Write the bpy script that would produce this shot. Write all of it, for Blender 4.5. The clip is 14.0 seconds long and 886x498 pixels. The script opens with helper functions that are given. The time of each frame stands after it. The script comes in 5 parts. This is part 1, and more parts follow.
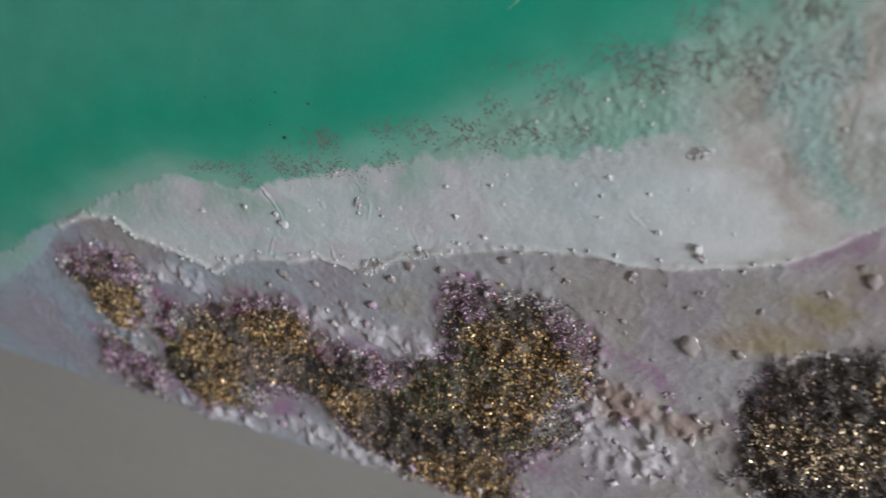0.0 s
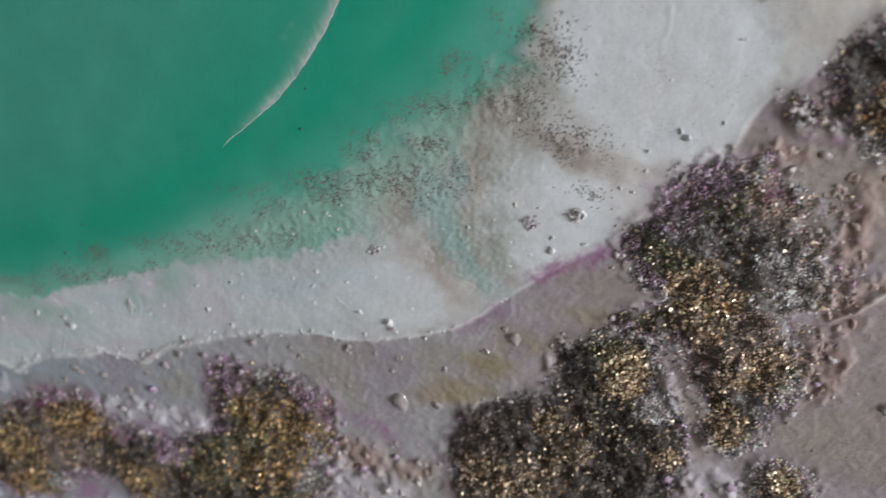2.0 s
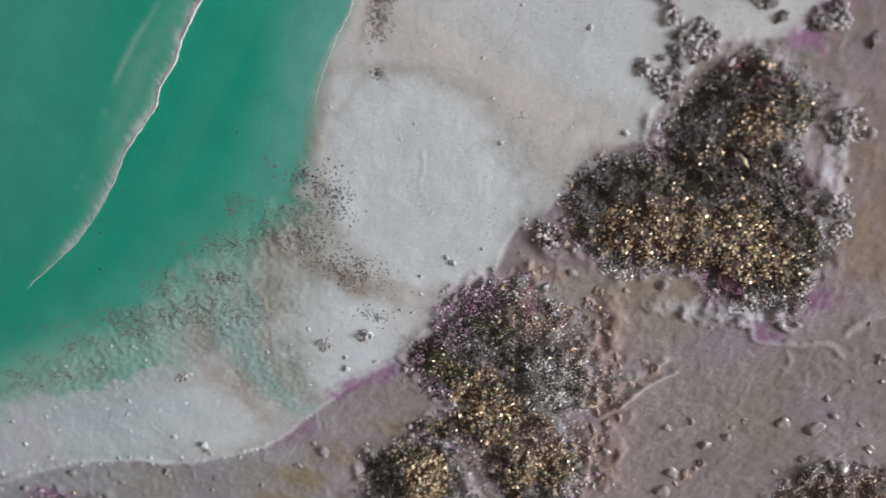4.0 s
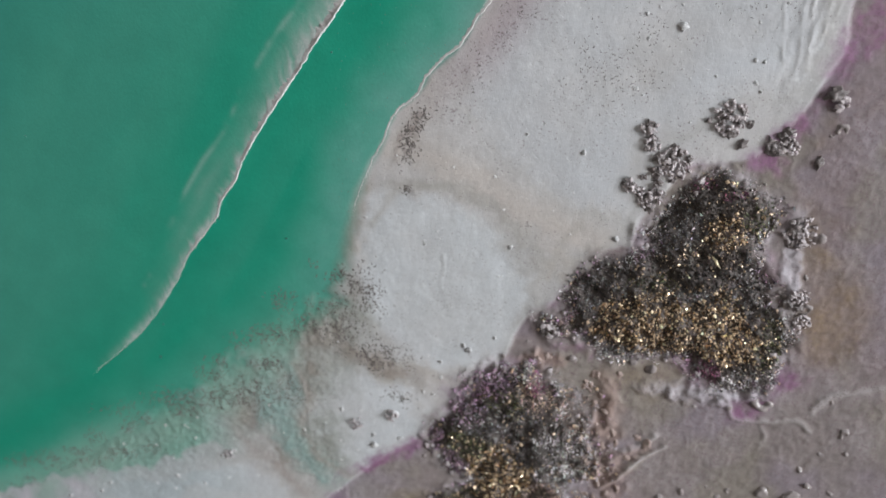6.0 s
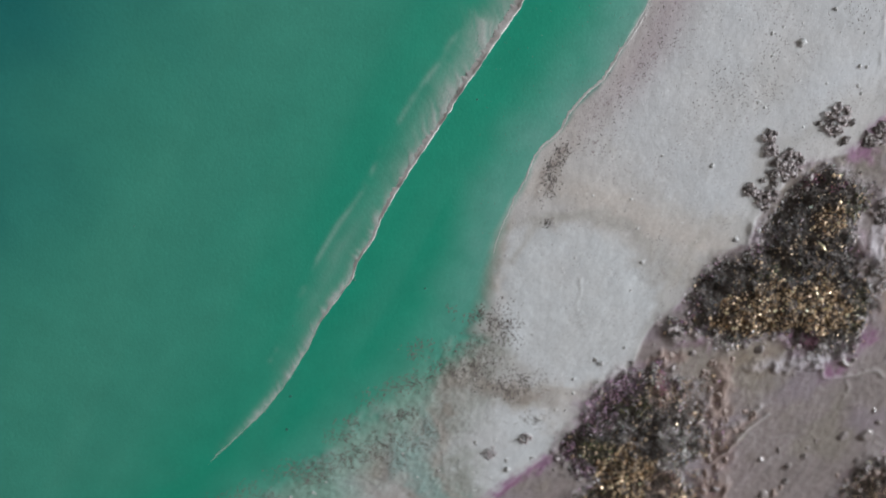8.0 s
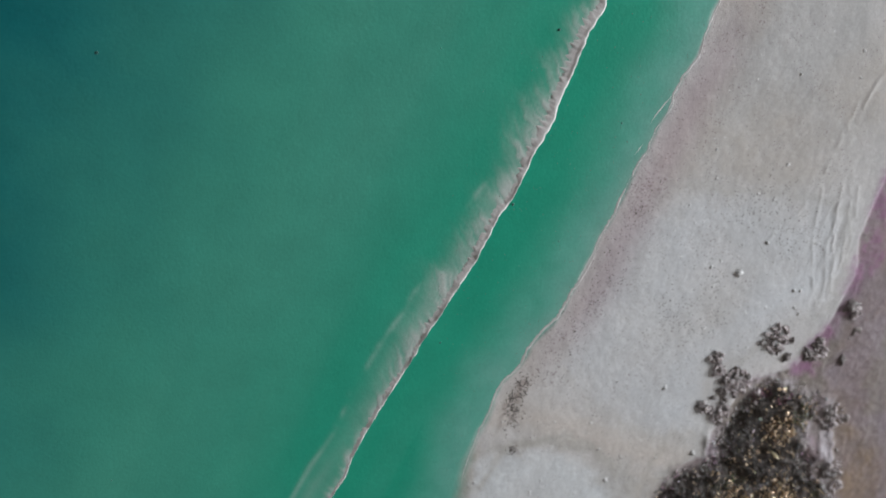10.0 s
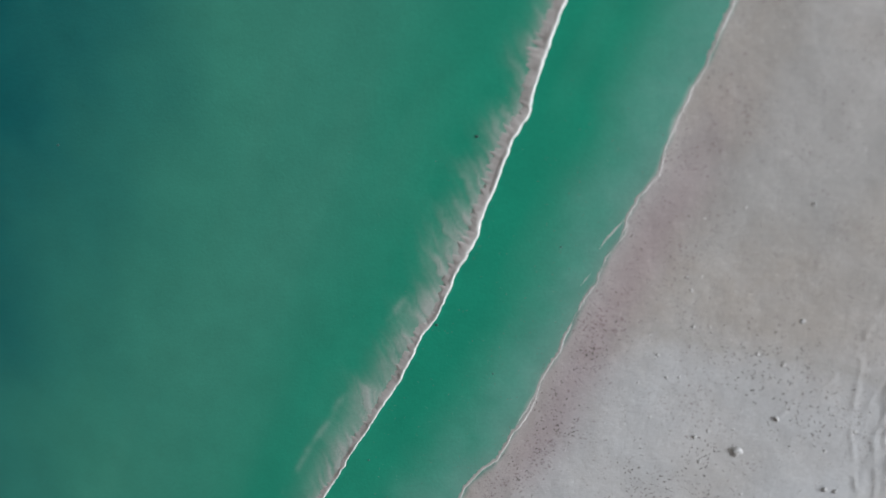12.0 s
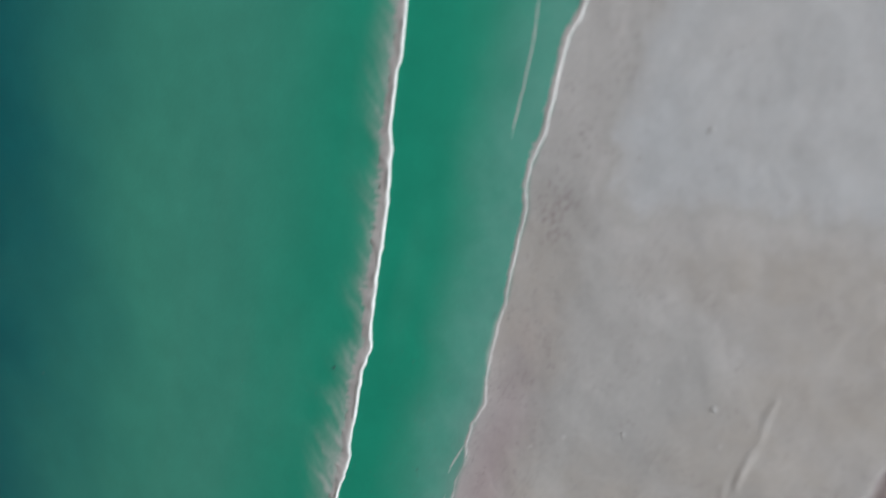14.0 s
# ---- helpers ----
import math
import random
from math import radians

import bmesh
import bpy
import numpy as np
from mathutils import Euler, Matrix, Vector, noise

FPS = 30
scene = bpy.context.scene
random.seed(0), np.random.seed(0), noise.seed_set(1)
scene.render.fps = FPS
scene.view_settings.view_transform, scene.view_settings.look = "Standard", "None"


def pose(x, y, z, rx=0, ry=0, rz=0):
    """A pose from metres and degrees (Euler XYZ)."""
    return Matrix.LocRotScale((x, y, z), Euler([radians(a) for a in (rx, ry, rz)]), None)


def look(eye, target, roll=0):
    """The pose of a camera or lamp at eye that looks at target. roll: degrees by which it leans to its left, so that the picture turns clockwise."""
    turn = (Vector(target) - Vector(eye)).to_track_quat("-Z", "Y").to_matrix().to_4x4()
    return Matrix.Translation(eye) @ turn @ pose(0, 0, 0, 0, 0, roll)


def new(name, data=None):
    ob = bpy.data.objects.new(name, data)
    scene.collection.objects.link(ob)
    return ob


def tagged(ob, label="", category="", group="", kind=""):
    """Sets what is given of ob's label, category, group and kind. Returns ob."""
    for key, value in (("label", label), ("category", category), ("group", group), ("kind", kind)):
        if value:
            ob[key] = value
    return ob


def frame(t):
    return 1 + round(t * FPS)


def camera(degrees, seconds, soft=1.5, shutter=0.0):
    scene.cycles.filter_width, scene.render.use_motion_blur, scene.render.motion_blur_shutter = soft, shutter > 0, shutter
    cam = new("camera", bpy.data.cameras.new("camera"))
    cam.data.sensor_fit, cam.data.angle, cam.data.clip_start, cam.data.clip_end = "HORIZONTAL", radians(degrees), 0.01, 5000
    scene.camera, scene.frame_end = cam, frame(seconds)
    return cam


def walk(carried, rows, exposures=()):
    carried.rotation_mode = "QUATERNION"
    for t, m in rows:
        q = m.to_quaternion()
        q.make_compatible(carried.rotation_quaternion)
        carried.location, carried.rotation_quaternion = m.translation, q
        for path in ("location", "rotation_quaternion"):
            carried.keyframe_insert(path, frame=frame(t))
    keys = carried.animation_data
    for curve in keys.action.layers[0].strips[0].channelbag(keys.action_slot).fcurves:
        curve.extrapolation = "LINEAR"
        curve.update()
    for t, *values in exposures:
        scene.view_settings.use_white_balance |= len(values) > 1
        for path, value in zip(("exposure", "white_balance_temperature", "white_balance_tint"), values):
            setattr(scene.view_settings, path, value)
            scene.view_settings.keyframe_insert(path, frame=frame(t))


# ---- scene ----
cam = camera(51.01, 14.0, soft=1.55, shutter=0.35)
cam.data.dof.use_dof, cam.data.dof.focus_distance, cam.data.dof.aperture_fstop = True, 0.315, 8.0
PATH = [
    (0.0, -0.0233, -0.2231, 1.4350, 50.94, 1.79, 22.23),
    (0.5, -0.0007, -0.2361, 1.4433, 52.08, 1.05, 20.25),
    (1.0, 0.0239, -0.2441, 1.4553, 53.77, 0.61, 17.91),
    (1.5, 0.0438, -0.2522, 1.4686, 55.73, 0.44, 15.68),
    (2.0, 0.0528, -0.2660, 1.4755, 57.04, 0.38, 14.71),
    (2.5, 0.0735, -0.2598, 1.4847, 59.14, 0.36, 10.83),
    (3.0, 0.0799, -0.2576, 1.4952, 61.02, 0.18, 9.47),
    (3.5, 0.0847, -0.2651, 1.4995, 61.28, 0.10, 8.13),
    (4.0, 0.0905, -0.2716, 1.5029, 61.57, 0.06, 7.29),
    (4.2, 0.0952, -0.2726, 1.5037, 61.82, 0.15, 6.95),
    (6.3, 0.0875, -0.3196, 1.5315, 67.63, 0.19, 7.39),
    (6.5, 0.0654, -0.3155, 1.5346, 67.04, -0.03, 3.03),
    (7.0, -0.0052, -0.3028, 1.5334, 64.92, 1.65, -4.62),
    (7.5, -0.0429, -0.3029, 1.5456, 63.39, 1.21, -8.74),
    (8.0, -0.0555, -0.3028, 1.5573, 64.14, 1.81, -10.57),
    (8.5, -0.0622, -0.3017, 1.5726, 65.17, 2.34, -13.39),
    (8.7, -0.0620, -0.3028, 1.5785, 66.25, 2.61, -14.46),
    (10.8, -0.0277, -0.3003, 1.6098, 73.44, 2.25, -10.28),
    (11.0, -0.0106, -0.2943, 1.6093, 74.11, 2.61, -7.14),
    (11.5, 0.0626, -0.2825, 1.6113, 75.45, 2.07, 5.45),
    (12.0, 0.1304, -0.2626, 1.6093, 75.45, 5.15, 17.01),
    (12.5, 0.1715, -0.2519, 1.6141, 75.60, 5.44, 28.10),
    (13.0, 0.2002, -0.2313, 1.6019, 76.39, 6.93, 31.42),
    (13.5, 0.2206, -0.2077, 1.6129, 78.64, 11.79, 34.34),
    (14.0, 0.2451, -0.2207, 1.6394, 82.34, 11.94, 30.65),
]
walk(cam, [(t, pose(*place)) for t, *place in PATH], [(0.0, 0.34), (4.0, 0.36), (7.0, 0.27), (14.0, 0.12)])

# ---------- light: a window in the right-hand wall, overcast sky ----------
world = bpy.data.worlds.new("sky")
scene.world = world
world.use_nodes = True
wn = world.node_tree
sky = wn.nodes.new("ShaderNodeTexSky")
sky.sky_type, sky.sun_disc = "NISHITA", False
sky.sun_elevation, sky.sun_rotation = radians(38), radians(200)
wn.links.new(sky.outputs[0], wn.nodes["Background"].inputs[0])
wn.nodes["Background"].inputs[1].default_value = 0.06

sun_data = bpy.data.lights.new("sun", "SUN")
sun_data.energy, sun_data.angle, sun_data.color = 0.6, radians(12), (1.0, 0.97, 0.93)
sun = new("sun", sun_data)
sun.matrix_world = look((0, 6, 8), (0, 0, 0))

win_data = bpy.data.lights.new("window_light", "AREA")
win_data.shape, win_data.size, win_data.size_y = "RECTANGLE", 1.2, 1.3
win_data.energy, win_data.color = 109.0, (0.935, 1.0, 1.055)
win_light = new("window_light", win_data)
win_light.matrix_world = look((2.96, -1.30, 1.5), (0.0, -0.4, 1.4))


# ---------- helpers ----------
MM = 0.001
RNG = np.random.RandomState(7)


def lattice(seed):
    return np.random.RandomState(seed).rand(256, 256)


TABLES = [lattice(100 + i) for i in range(8)]


def value_noise(x, y, size, seed=0):
    """Smooth noise from 0 to 1 with blobs about size across."""
    tab = TABLES[seed % 8]
    u, v = x / size + 37.3 * seed, y / size + 11.7 * seed
    iu, iv = np.floor(u).astype(int), np.floor(v).astype(int)
    fu, fv = u - iu, v - iv
    fu, fv = fu * fu * (3 - 2 * fu), fv * fv * (3 - 2 * fv)
    a, b = tab[iu % 256, iv % 256], tab[(iu + 1) % 256, iv % 256]
    c, d = tab[iu % 256, (iv + 1) % 256], tab[(iu + 1) % 256, (iv + 1) % 256]
    return (a * (1 - fu) + b * fu) * (1 - fv) + (c * (1 - fu) + d * fu) * fv


def fbm(x, y, size, seed=0, octaves=4):
    total, weight, amount = 0, 0, 1.0
    for i in range(octaves):
        total = total + amount * value_noise(x, y, size / 2 ** i, seed + i)
        weight += amount
        amount *= 0.55
    return total / weight


def step(a, b, v):
    s = np.clip((v - a) / (b - a), 0, 1)
    return s * s * (3 - 2 * s)


def line_distance(x, y, pts):
    """Distance to an open line, and how far along it (0 to 1) the nearest point lies."""
    best, along = np.full(x.shape, 1e9), np.zeros(x.shape)
    n = len(pts) - 1
    for i in range(n):
        (ax, ay), (bx, by) = pts[i], pts[i + 1]
        dx, dy = bx - ax, by - ay
        s = np.clip(((x - ax) * dx + (y - ay) * dy) / (dx * dx + dy * dy), 0, 1)
        d = np.hypot(x - ax - s * dx, y - ay - s * dy)
        along = np.where(d < best, (i + s) / n, along)
        best = np.minimum(best, d)
    return best, along


def inside(x, y, pts):
    hit = np.zeros(x.shape, bool)
    for (ax, ay), (bx, by) in zip(pts, pts[1:] + pts[:1]):
        if ay != by:
            hit ^= ((ay > y) != (by > y)) & (x < (bx - ax) * (y - ay) / (by - ay) + ax)
    return hit


def area_distance(x, y, pts):
    """Distance to the outline of an area, positive within it."""
    d, _ = line_distance(x, y, pts + pts[:1])
    return np.where(inside(x, y, pts), d, -d)


def smooth_line(pts, per=6):
    """A round curve through the points."""
    p = [np.array(q, float) for q in pts]
    p = [2 * p[0] - p[1]] + p + [2 * p[-1] - p[-2]]
    out = []
    for a, b, c, d in zip(p, p[1:], p[2:], p[3:]):
        for k in range(per):
            t = k / per
            out.append(0.5 * (2 * b + (c - a) * t + (2 * a - 5 * b + 4 * c - d) * t * t + (3 * b - a - 3 * c + d) * t ** 3))
    out.append(p[-2])
    return [tuple(q) for q in out]


def mesh_object(name, verts, faces, material, parent=None, label="", smooth=True):
    me = bpy.data.meshes.new(name)
    me.from_pydata([tuple(v) for v in verts], [], [tuple(f) for f in faces])
    me.polygons.foreach_set("use_smooth", np.full(len(me.polygons), smooth))
    me.materials.append(material)
    ob = new(name, me)
    ob.parent = parent
    if label:
        tagged(ob, label)
    return ob


def grid_mesh(name, verts, quads, material, parent, label=""):
    """A large mesh of quads straight from arrays."""
    me = bpy.data.meshes.new(name)
    me.vertices.add(len(verts))
    me.vertices.foreach_set("co", verts.astype(np.float32).ravel())
    me.loops.add(quads.size)
    me.loops.foreach_set("vertex_index", quads.astype(np.int32).ravel())
    me.polygons.add(len(quads))
    me.polygons.foreach_set("loop_start", (np.arange(len(quads)) * quads.shape[1]).astype(np.int32))
    me.update(calc_edges=True)
    me.polygons.foreach_set("use_smooth", np.ones(len(quads), bool))
    me.materials.append(material)
    ob = new(name, me)
    ob.parent = parent
    if label:
        tagged(ob, label)
    return ob


def colour_layer(ob, name, values):
    layer = ob.data.attributes.new(name, "FLOAT_COLOR", "POINT")
    layer.data.foreach_set("color", np.concatenate([values, np.ones((len(values), 1))], 1).astype(np.float32).ravel())


def float_layer(ob, name, values):
    layer = ob.data.attributes.new(name, "FLOAT", "POINT")
    layer.data.foreach_set("value", np.asarray(values, np.float32))


def box(name, lo, hi, material, parent=None, label="", bevel=0.0):
    bm = bmesh.new()
    bmesh.ops.create_cube(bm, size=1)
    for v in bm.verts:
        v.co = [(a + b) / 2 + c * (b - a) for a, b, c in zip(lo, hi, v.co)]
    if bevel:
        bmesh.ops.bevel(bm, geom=bm.edges[:], offset=bevel, segments=3, affect="EDGES")
    me = bpy.data.meshes.new(name)
    bm.to_mesh(me)
    bm.free()
    me.materials.append(material)
    ob = new(name, me)
    ob.parent = parent
    if label:
        tagged(ob, label)
    return ob


# ---------- materials ----------
def node_material(name):
    m = bpy.data.materials.new(name)
    m.use_nodes = True
    return m, m.node_tree.nodes, m.node_tree.links, m.node_tree.nodes["Principled BSDF"]


def add(nodes, kind, **values):
    n = nodes.new(kind)
    for key, value in values.items():
        n.inputs[key].default_value = value
    return n


def maths(nodes, links, op, a, b=0.0, c=0.0):
    n = nodes.new("ShaderNodeMath")
    n.operation = op
    for i, v in enumerate((a, b, c)):
        if isinstance(v, (int, float)):
            n.inputs[i].default_value = v
        else:
            links.new(v, n.inputs[i])
    return n.outputs[0]


def blend(nodes, links, factor, a, b, mode="MIX"):
    n = nodes.new("ShaderNodeMix")
    n.data_type, n.blend_type = "RGBA", mode
    for socket, v in ((n.inputs[0], factor), (n.inputs[6], a), (n.inputs[7], b)):
        if isinstance(v, (int, float)):
            socket.default_value = v
        elif isinstance(v, tuple):
            socket.default_value = (*v, 1)
        else:
            links.new(v, socket)
    return n.outputs[2]


def span(nodes, links, value, a, b, to_a=0.0, to_b=1.0):
    n = nodes.new("ShaderNodeMapRange")
    n.interpolation_type = "SMOOTHSTEP"
    links.new(value, n.inputs[0])
    for i, v in enumerate((a, b, to_a, to_b)):
        n.inputs[i + 1].default_value = v
    return n.outputs[0]


def attribute(nodes, name):
    n = nodes.new("ShaderNodeAttribute")
    n.attribute_name = name
    return n


def noise_at(nodes, links, scale, detail=4.0, rough=0.55, coords=None):
    tc = nodes.new("ShaderNodeTexCoord")
    n = add(nodes, "ShaderNodeTexNoise", Scale=scale, Detail=detail, Roughness=rough)
    links.new(coords or tc.outputs["Object"], n.inputs["Vector"])
    return n.outputs[0]


def paint_surface():
    """Poured, pigmented resin and plaster; the pigments lie in the mesh's layers."""
    m, nodes, links, bsdf = node_material("pigmented resin")
    pigment = attribute(nodes, "pigment").outputs["Color"]
    gloss = attribute(nodes, "gloss").outputs["Fac"]
    broad = noise_at(nodes, links, 60, 5, 0.6)
    fine = noise_at(nodes, links, 900, 4, 0.6)
    grain = noise_at(nodes, links, 420, 3, 0.55)
    tone = maths(nodes, links, "MULTIPLY_ADD", broad, 0.34, 0.83)
    tone2 = maths(nodes, links, "MULTIPLY_ADD", fine, 0.22, 0.89)
    tone = maths(nodes, links, "MULTIPLY", tone, tone2)
    grey = nodes.new("ShaderNodeCombineColor")
    for i in range(3):
        links.new(tone, grey.inputs[i])
    col = blend(nodes, links, 1.0, pigment, grey.outputs[0], "MULTIPLY")
    # small mauve dots
    dots = attribute(nodes, "dots").outputs["Fac"]
    dot = maths(nodes, links, "MULTIPLY_ADD", dots, 0.12, noise_at(nodes, links, 1150, 2, 0.5))
    dot = maths(nodes, links, "MULTIPLY", span(nodes, links, dot, 0.68, 0.74), span(nodes, links, dots, 0.02, 0.2))
    col = blend(nodes, links, maths(nodes, links, "MULTIPLY", dot, 0.55), col, (0.19, 0.13, 0.14))
    links.new(col, bsdf.inputs["Base Color"])
    rough = maths(nodes, links, "MULTIPLY_ADD", gloss, -0.22, 0.58)
    rough = maths(nodes, links, "MULTIPLY_ADD", fine, 0.12, rough)
    links.new(rough, bsdf.inputs["Roughness"])
    bsdf.inputs["Specular IOR Level"].default_value = 0.22
    crisp = noise_at(nodes, links, 1900, 3, 0.65)
    pock = span(nodes, links, noise_at(nodes, links, 1100, 1, 0.4), 0.30, 0.22)
    relief = maths(nodes, links, "MULTIPLY_ADD", grain, 0.2, maths(nodes, links, "MULTIPLY", fine, 0.22))
    matt = maths(nodes, links, "SUBTRACT", 1.0, gloss)
    relief = maths(nodes, links, "MULTIPLY_ADD", maths(nodes, links, "MULTIPLY", crisp, matt), 0.30, relief)
    relief = maths(nodes, links, "MULTIPLY_ADD", maths(nodes, links, "MULTIPLY", pock, matt), -0.35, relief)
    bump = add(nodes, "ShaderNodeBump", Strength=0.5, Distance=0.0006)
    links.new(relief, bump.inputs["Height"])
    links.new(bump.outputs[0], bsdf.inputs["Normal"])
    return m


def crystal_material():
    """Crushed glass and metal flake in the colour of each grain."""
    m, nodes, links, bsdf = node_material("crushed crystal")
    pigment = attribute(nodes, "pigment").outputs["Color"]
    metal = attribute(nodes, "metal").outputs["Fac"]
    fine = noise_at(nodes, links, 1600, 3, 0.6)
    tone = maths(nodes, links, "MULTIPLY_ADD", fine, 0.8, 0.6)
    grey = nodes.new("ShaderNodeCombineColor")
    for i in range(3):
        links.new(tone, grey.inputs[i])
    links.new(blend(nodes, links, 1.0, pigment, grey.outputs[0], "MULTIPLY"), bsdf.inputs["Base Color"])
    links.new(metal, bsdf.inputs["Metallic"])
    links.new(maths(nodes, links, "MULTIPLY_ADD", metal, -0.22, 0.5), bsdf.inputs["Roughness"])
    bsdf.inputs["Specular IOR Level"].default_value = 0.28
    return m


def plain_material(name, colour, rough, scale, amount, bump_size=0.0003, metal=0.0):
    m, nodes, links, bsdf = node_material(name)
    big = noise_at(nodes, links, scale, 5, 0.6)
    small = noise_at(nodes, links, scale * 14, 4, 0.6)
    mix = maths(nodes, links, "MULTIPLY_ADD", small, 0.4, maths(nodes, links, "MULTIPLY", big, 0.6))
    lo = tuple(c * (1 - amount) for c in colour)
    hi = tuple(min(1, c * (1 + amount)) for c in colour)
    links.new(blend(nodes, links, span(nodes, links, mix, 0.3, 0.7), lo, hi), bsdf.inputs["Base Color"])
    bsdf.inputs["Roughness"].default_value, bsdf.inputs["Metallic"].default_value = rough, metal
    bump = add(nodes, "ShaderNodeBump", Strength=0.5, Distance=bump_size)
    links.new(small, bump.inputs["Height"])
    links.new(bump.outputs[0], bsdf.inputs["Normal"])
    return m


RESIN = paint_surface()
CRYSTAL = crystal_material()
GOLD = plain_material("gold flake", (0.85, 0.68, 0.46), 0.34, 900, 0.3, 0.0001, 0.7)
CREST = paint_surface()
CREST.name = "white crest paint"
PEARL = plain_material("bubbled white paint", (0.52, 0.505, 0.505), 0.3, 700, 0.3, 0.0003)
MAUVE = plain_material("magenta mauve frost", (0.36, 0.25, 0.33), 0.35, 420, 0.5, 0.0003)
DARK = plain_material("dark fleck", (0.03, 0.09, 0.08), 0.35, 500, 0.4, 0.0003)
FROST = plain_material("lilac grey frost", (0.48, 0.42, 0.425), 0.22, 420, 0.35, 0.0003)
BLISTER = plain_material("grey mauve blister", (0.265, 0.226, 0.22), 0.12, 150, 0.25, 0.00003)
NODULE = plain_material("mauve brown plaster", (0.30, 0.22, 0.195), 0.3, 260, 0.45, 0.0002)
CLOT = plain_material("clotted brown pigment", (0.145, 0.125, 0.117), 0.6, 300, 0.4, 0.0001)
KNOB = plain_material("grey brown knobby plaster", (0.185, 0.155, 0.15), 0.4, 260, 0.45, 0.0003)
CANVAS = plain_material("primed canvas", (0.6, 0.59, 0.57), 0.8, 120, 0.08)
WALL = plain_material("grey wall paint", (0.272, 0.257, 0.24), 0.85, 9, 0.06)
CEILING = plain_material("white ceiling paint", (0.8, 0.8, 0.78), 0.9, 8, 0.03)
FLOOR = plain_material("brown floorboards", (0.2, 0.15, 0.11), 0.55, 14, 0.25)
FRAME = plain_material("white window paint", (0.75, 0.75, 0.73), 0.45, 40, 0.05)

# ---------- the room ----------
ROOM_X, ROOM_Y, ROOM_Z, BACK, T = 3.0, -3.2, 2.6, 0.04, 0.12


def setting(ob, label, category):
    return tagged(ob, label, category, kind="structure")


setting(box("wall_north", (-2.4 - T, BACK, 0), (ROOM_X + T, BACK + T, ROOM_Z), WALL), "matt grey painted wall behind the painting", "wall")
setting(box("wall_south", (-2.4 - T, ROOM_Y - T, 0), (ROOM_X + T, ROOM_Y, ROOM_Z), WALL), "plain grey painted wall", "wall")
setting(box("wall_west", (-2.4 - T, ROOM_Y, 0), (-2.4, BACK, ROOM_Z), WALL), "plain grey painted side wall", "wall")
setting(box("floor", (-2.4 - T, ROOM_Y - T, -0.1), (ROOM_X + T, BACK + T, 0), FLOOR), "plain brown wooden floor", "floor")
setting(box("ceiling", (-2.4 - T, ROOM_Y - T, ROOM_Z), (ROOM_X + T, BACK + T, ROOM_Z + 0.1), CEILING), "plain white ceiling", "ceiling")
# east wall with its window opening, one piece
WY0, WY1, WZ0, WZ1 = -2.0, -0.6, 0.8, 2.2
bm = bmesh.new()
for lo, hi in (((ROOM_X, ROOM_Y, 0), (ROOM_X + T, WY0, ROOM_Z)), ((ROOM_X, WY1, 0), (ROOM_X + T, BACK, ROOM_Z)),
               ((ROOM_X, WY0, 0), (ROOM_X + T, WY1, WZ0)), ((ROOM_X, WY0, WZ1), (ROOM_X + T, WY1, ROOM_Z))):
    r = bmesh.ops.create_cube(bm, size=1)
    for v in r["verts"]:
        v.co = [(a + b) / 2 + c * (b - a) for a, b, c in zip(lo, hi, v.co)]
me = bpy.data.meshes.new("wall_east")
bm.to_mesh(me)
bm.free()
me.materials.append(WALL)
setting(new("wall_east", me), "grey painted wall with a window opening", "wall")
win = setting(new("window_1"), "white painted window that lets in daylight", "window")
for name, lo, hi in (("window_frame", (0.03, WY0, WZ0), (0.09, WY0 + 0.05, WZ1)), ("window_frame", (0.03, WY1 - 0.05, WZ0), (0.09, WY1, WZ1)),
                     ("window_frame", (0.03, WY0 + 0.05, WZ0), (0.09, WY1 - 0.05, WZ0 + 0.05)), ("window_frame", (0.03, WY0 + 0.05, WZ1 - 0.05), (0.09, WY1 - 0.05, WZ1))):
    box(name, (ROOM_X + lo[0], lo[1], lo[2]), (ROOM_X + hi[0], hi[1], hi[2]), FRAME, win, bevel=0.004)

# ---------- the painting: its own plane, in millimetres, x to the right and y up the wall ----------
painting = new("painting")
painting.matrix_world = pose(0, 0, 1.37, 90, 0, 0)
tagged(painting, "mixed-media seascape of turquoise resin, white plaster and gold crystals", "painting")
X0, X1, Y0, Y1 = -500, 400, -268, 432

CREST_A = [(-100, -43), (-89, -34), (-80, -26), (-72, -18), (-64, -8), (-57, 3), (-51, 14), (-45, 22), (-38, 31), (-35, 38), (-30, 45), (-26, 53), (-22, 59), (-17, 67), (-13, 73),
           (-8, 80), (-2, 88), (4, 97), (11, 106), (14, 111), (18, 116), (23, 122), (26, 127), (30, 134), (33, 139), (38, 145), (44, 155), (45, 159), (50, 166), (54, 172), (55, 176),
           (60, 185), (64, 194), (67, 201), (72, 207), (73.5, 211), (75, 216), (79, 227), (85, 239), (90, 251), (94, 262), (97, 273), (106, 293), (119, 325), (130, 360), (150, 432)]
CREST_B = [(15, 34), (18, 43), (23, 55), (28, 64), (33, 74), (40, 80), (44, 87), (50, 93), (56, 98), (60, 105), (65, 112), (69, 119), (72, 127), (77, 134), (80, 140), (85, 150), (90, 157),
           (93, 164), (98, 171), (100, 177), (103, 182), (108, 188), (110, 193), (113, 200), (116, 207), (119, 213), (122, 218), (126, 227), (132, 239), (134, 243), (137, 253), (143, 261),
           (147, 269), (151, 277), (156, 285), (161, 291), (175, 315), (205, 370), (240, 432)]
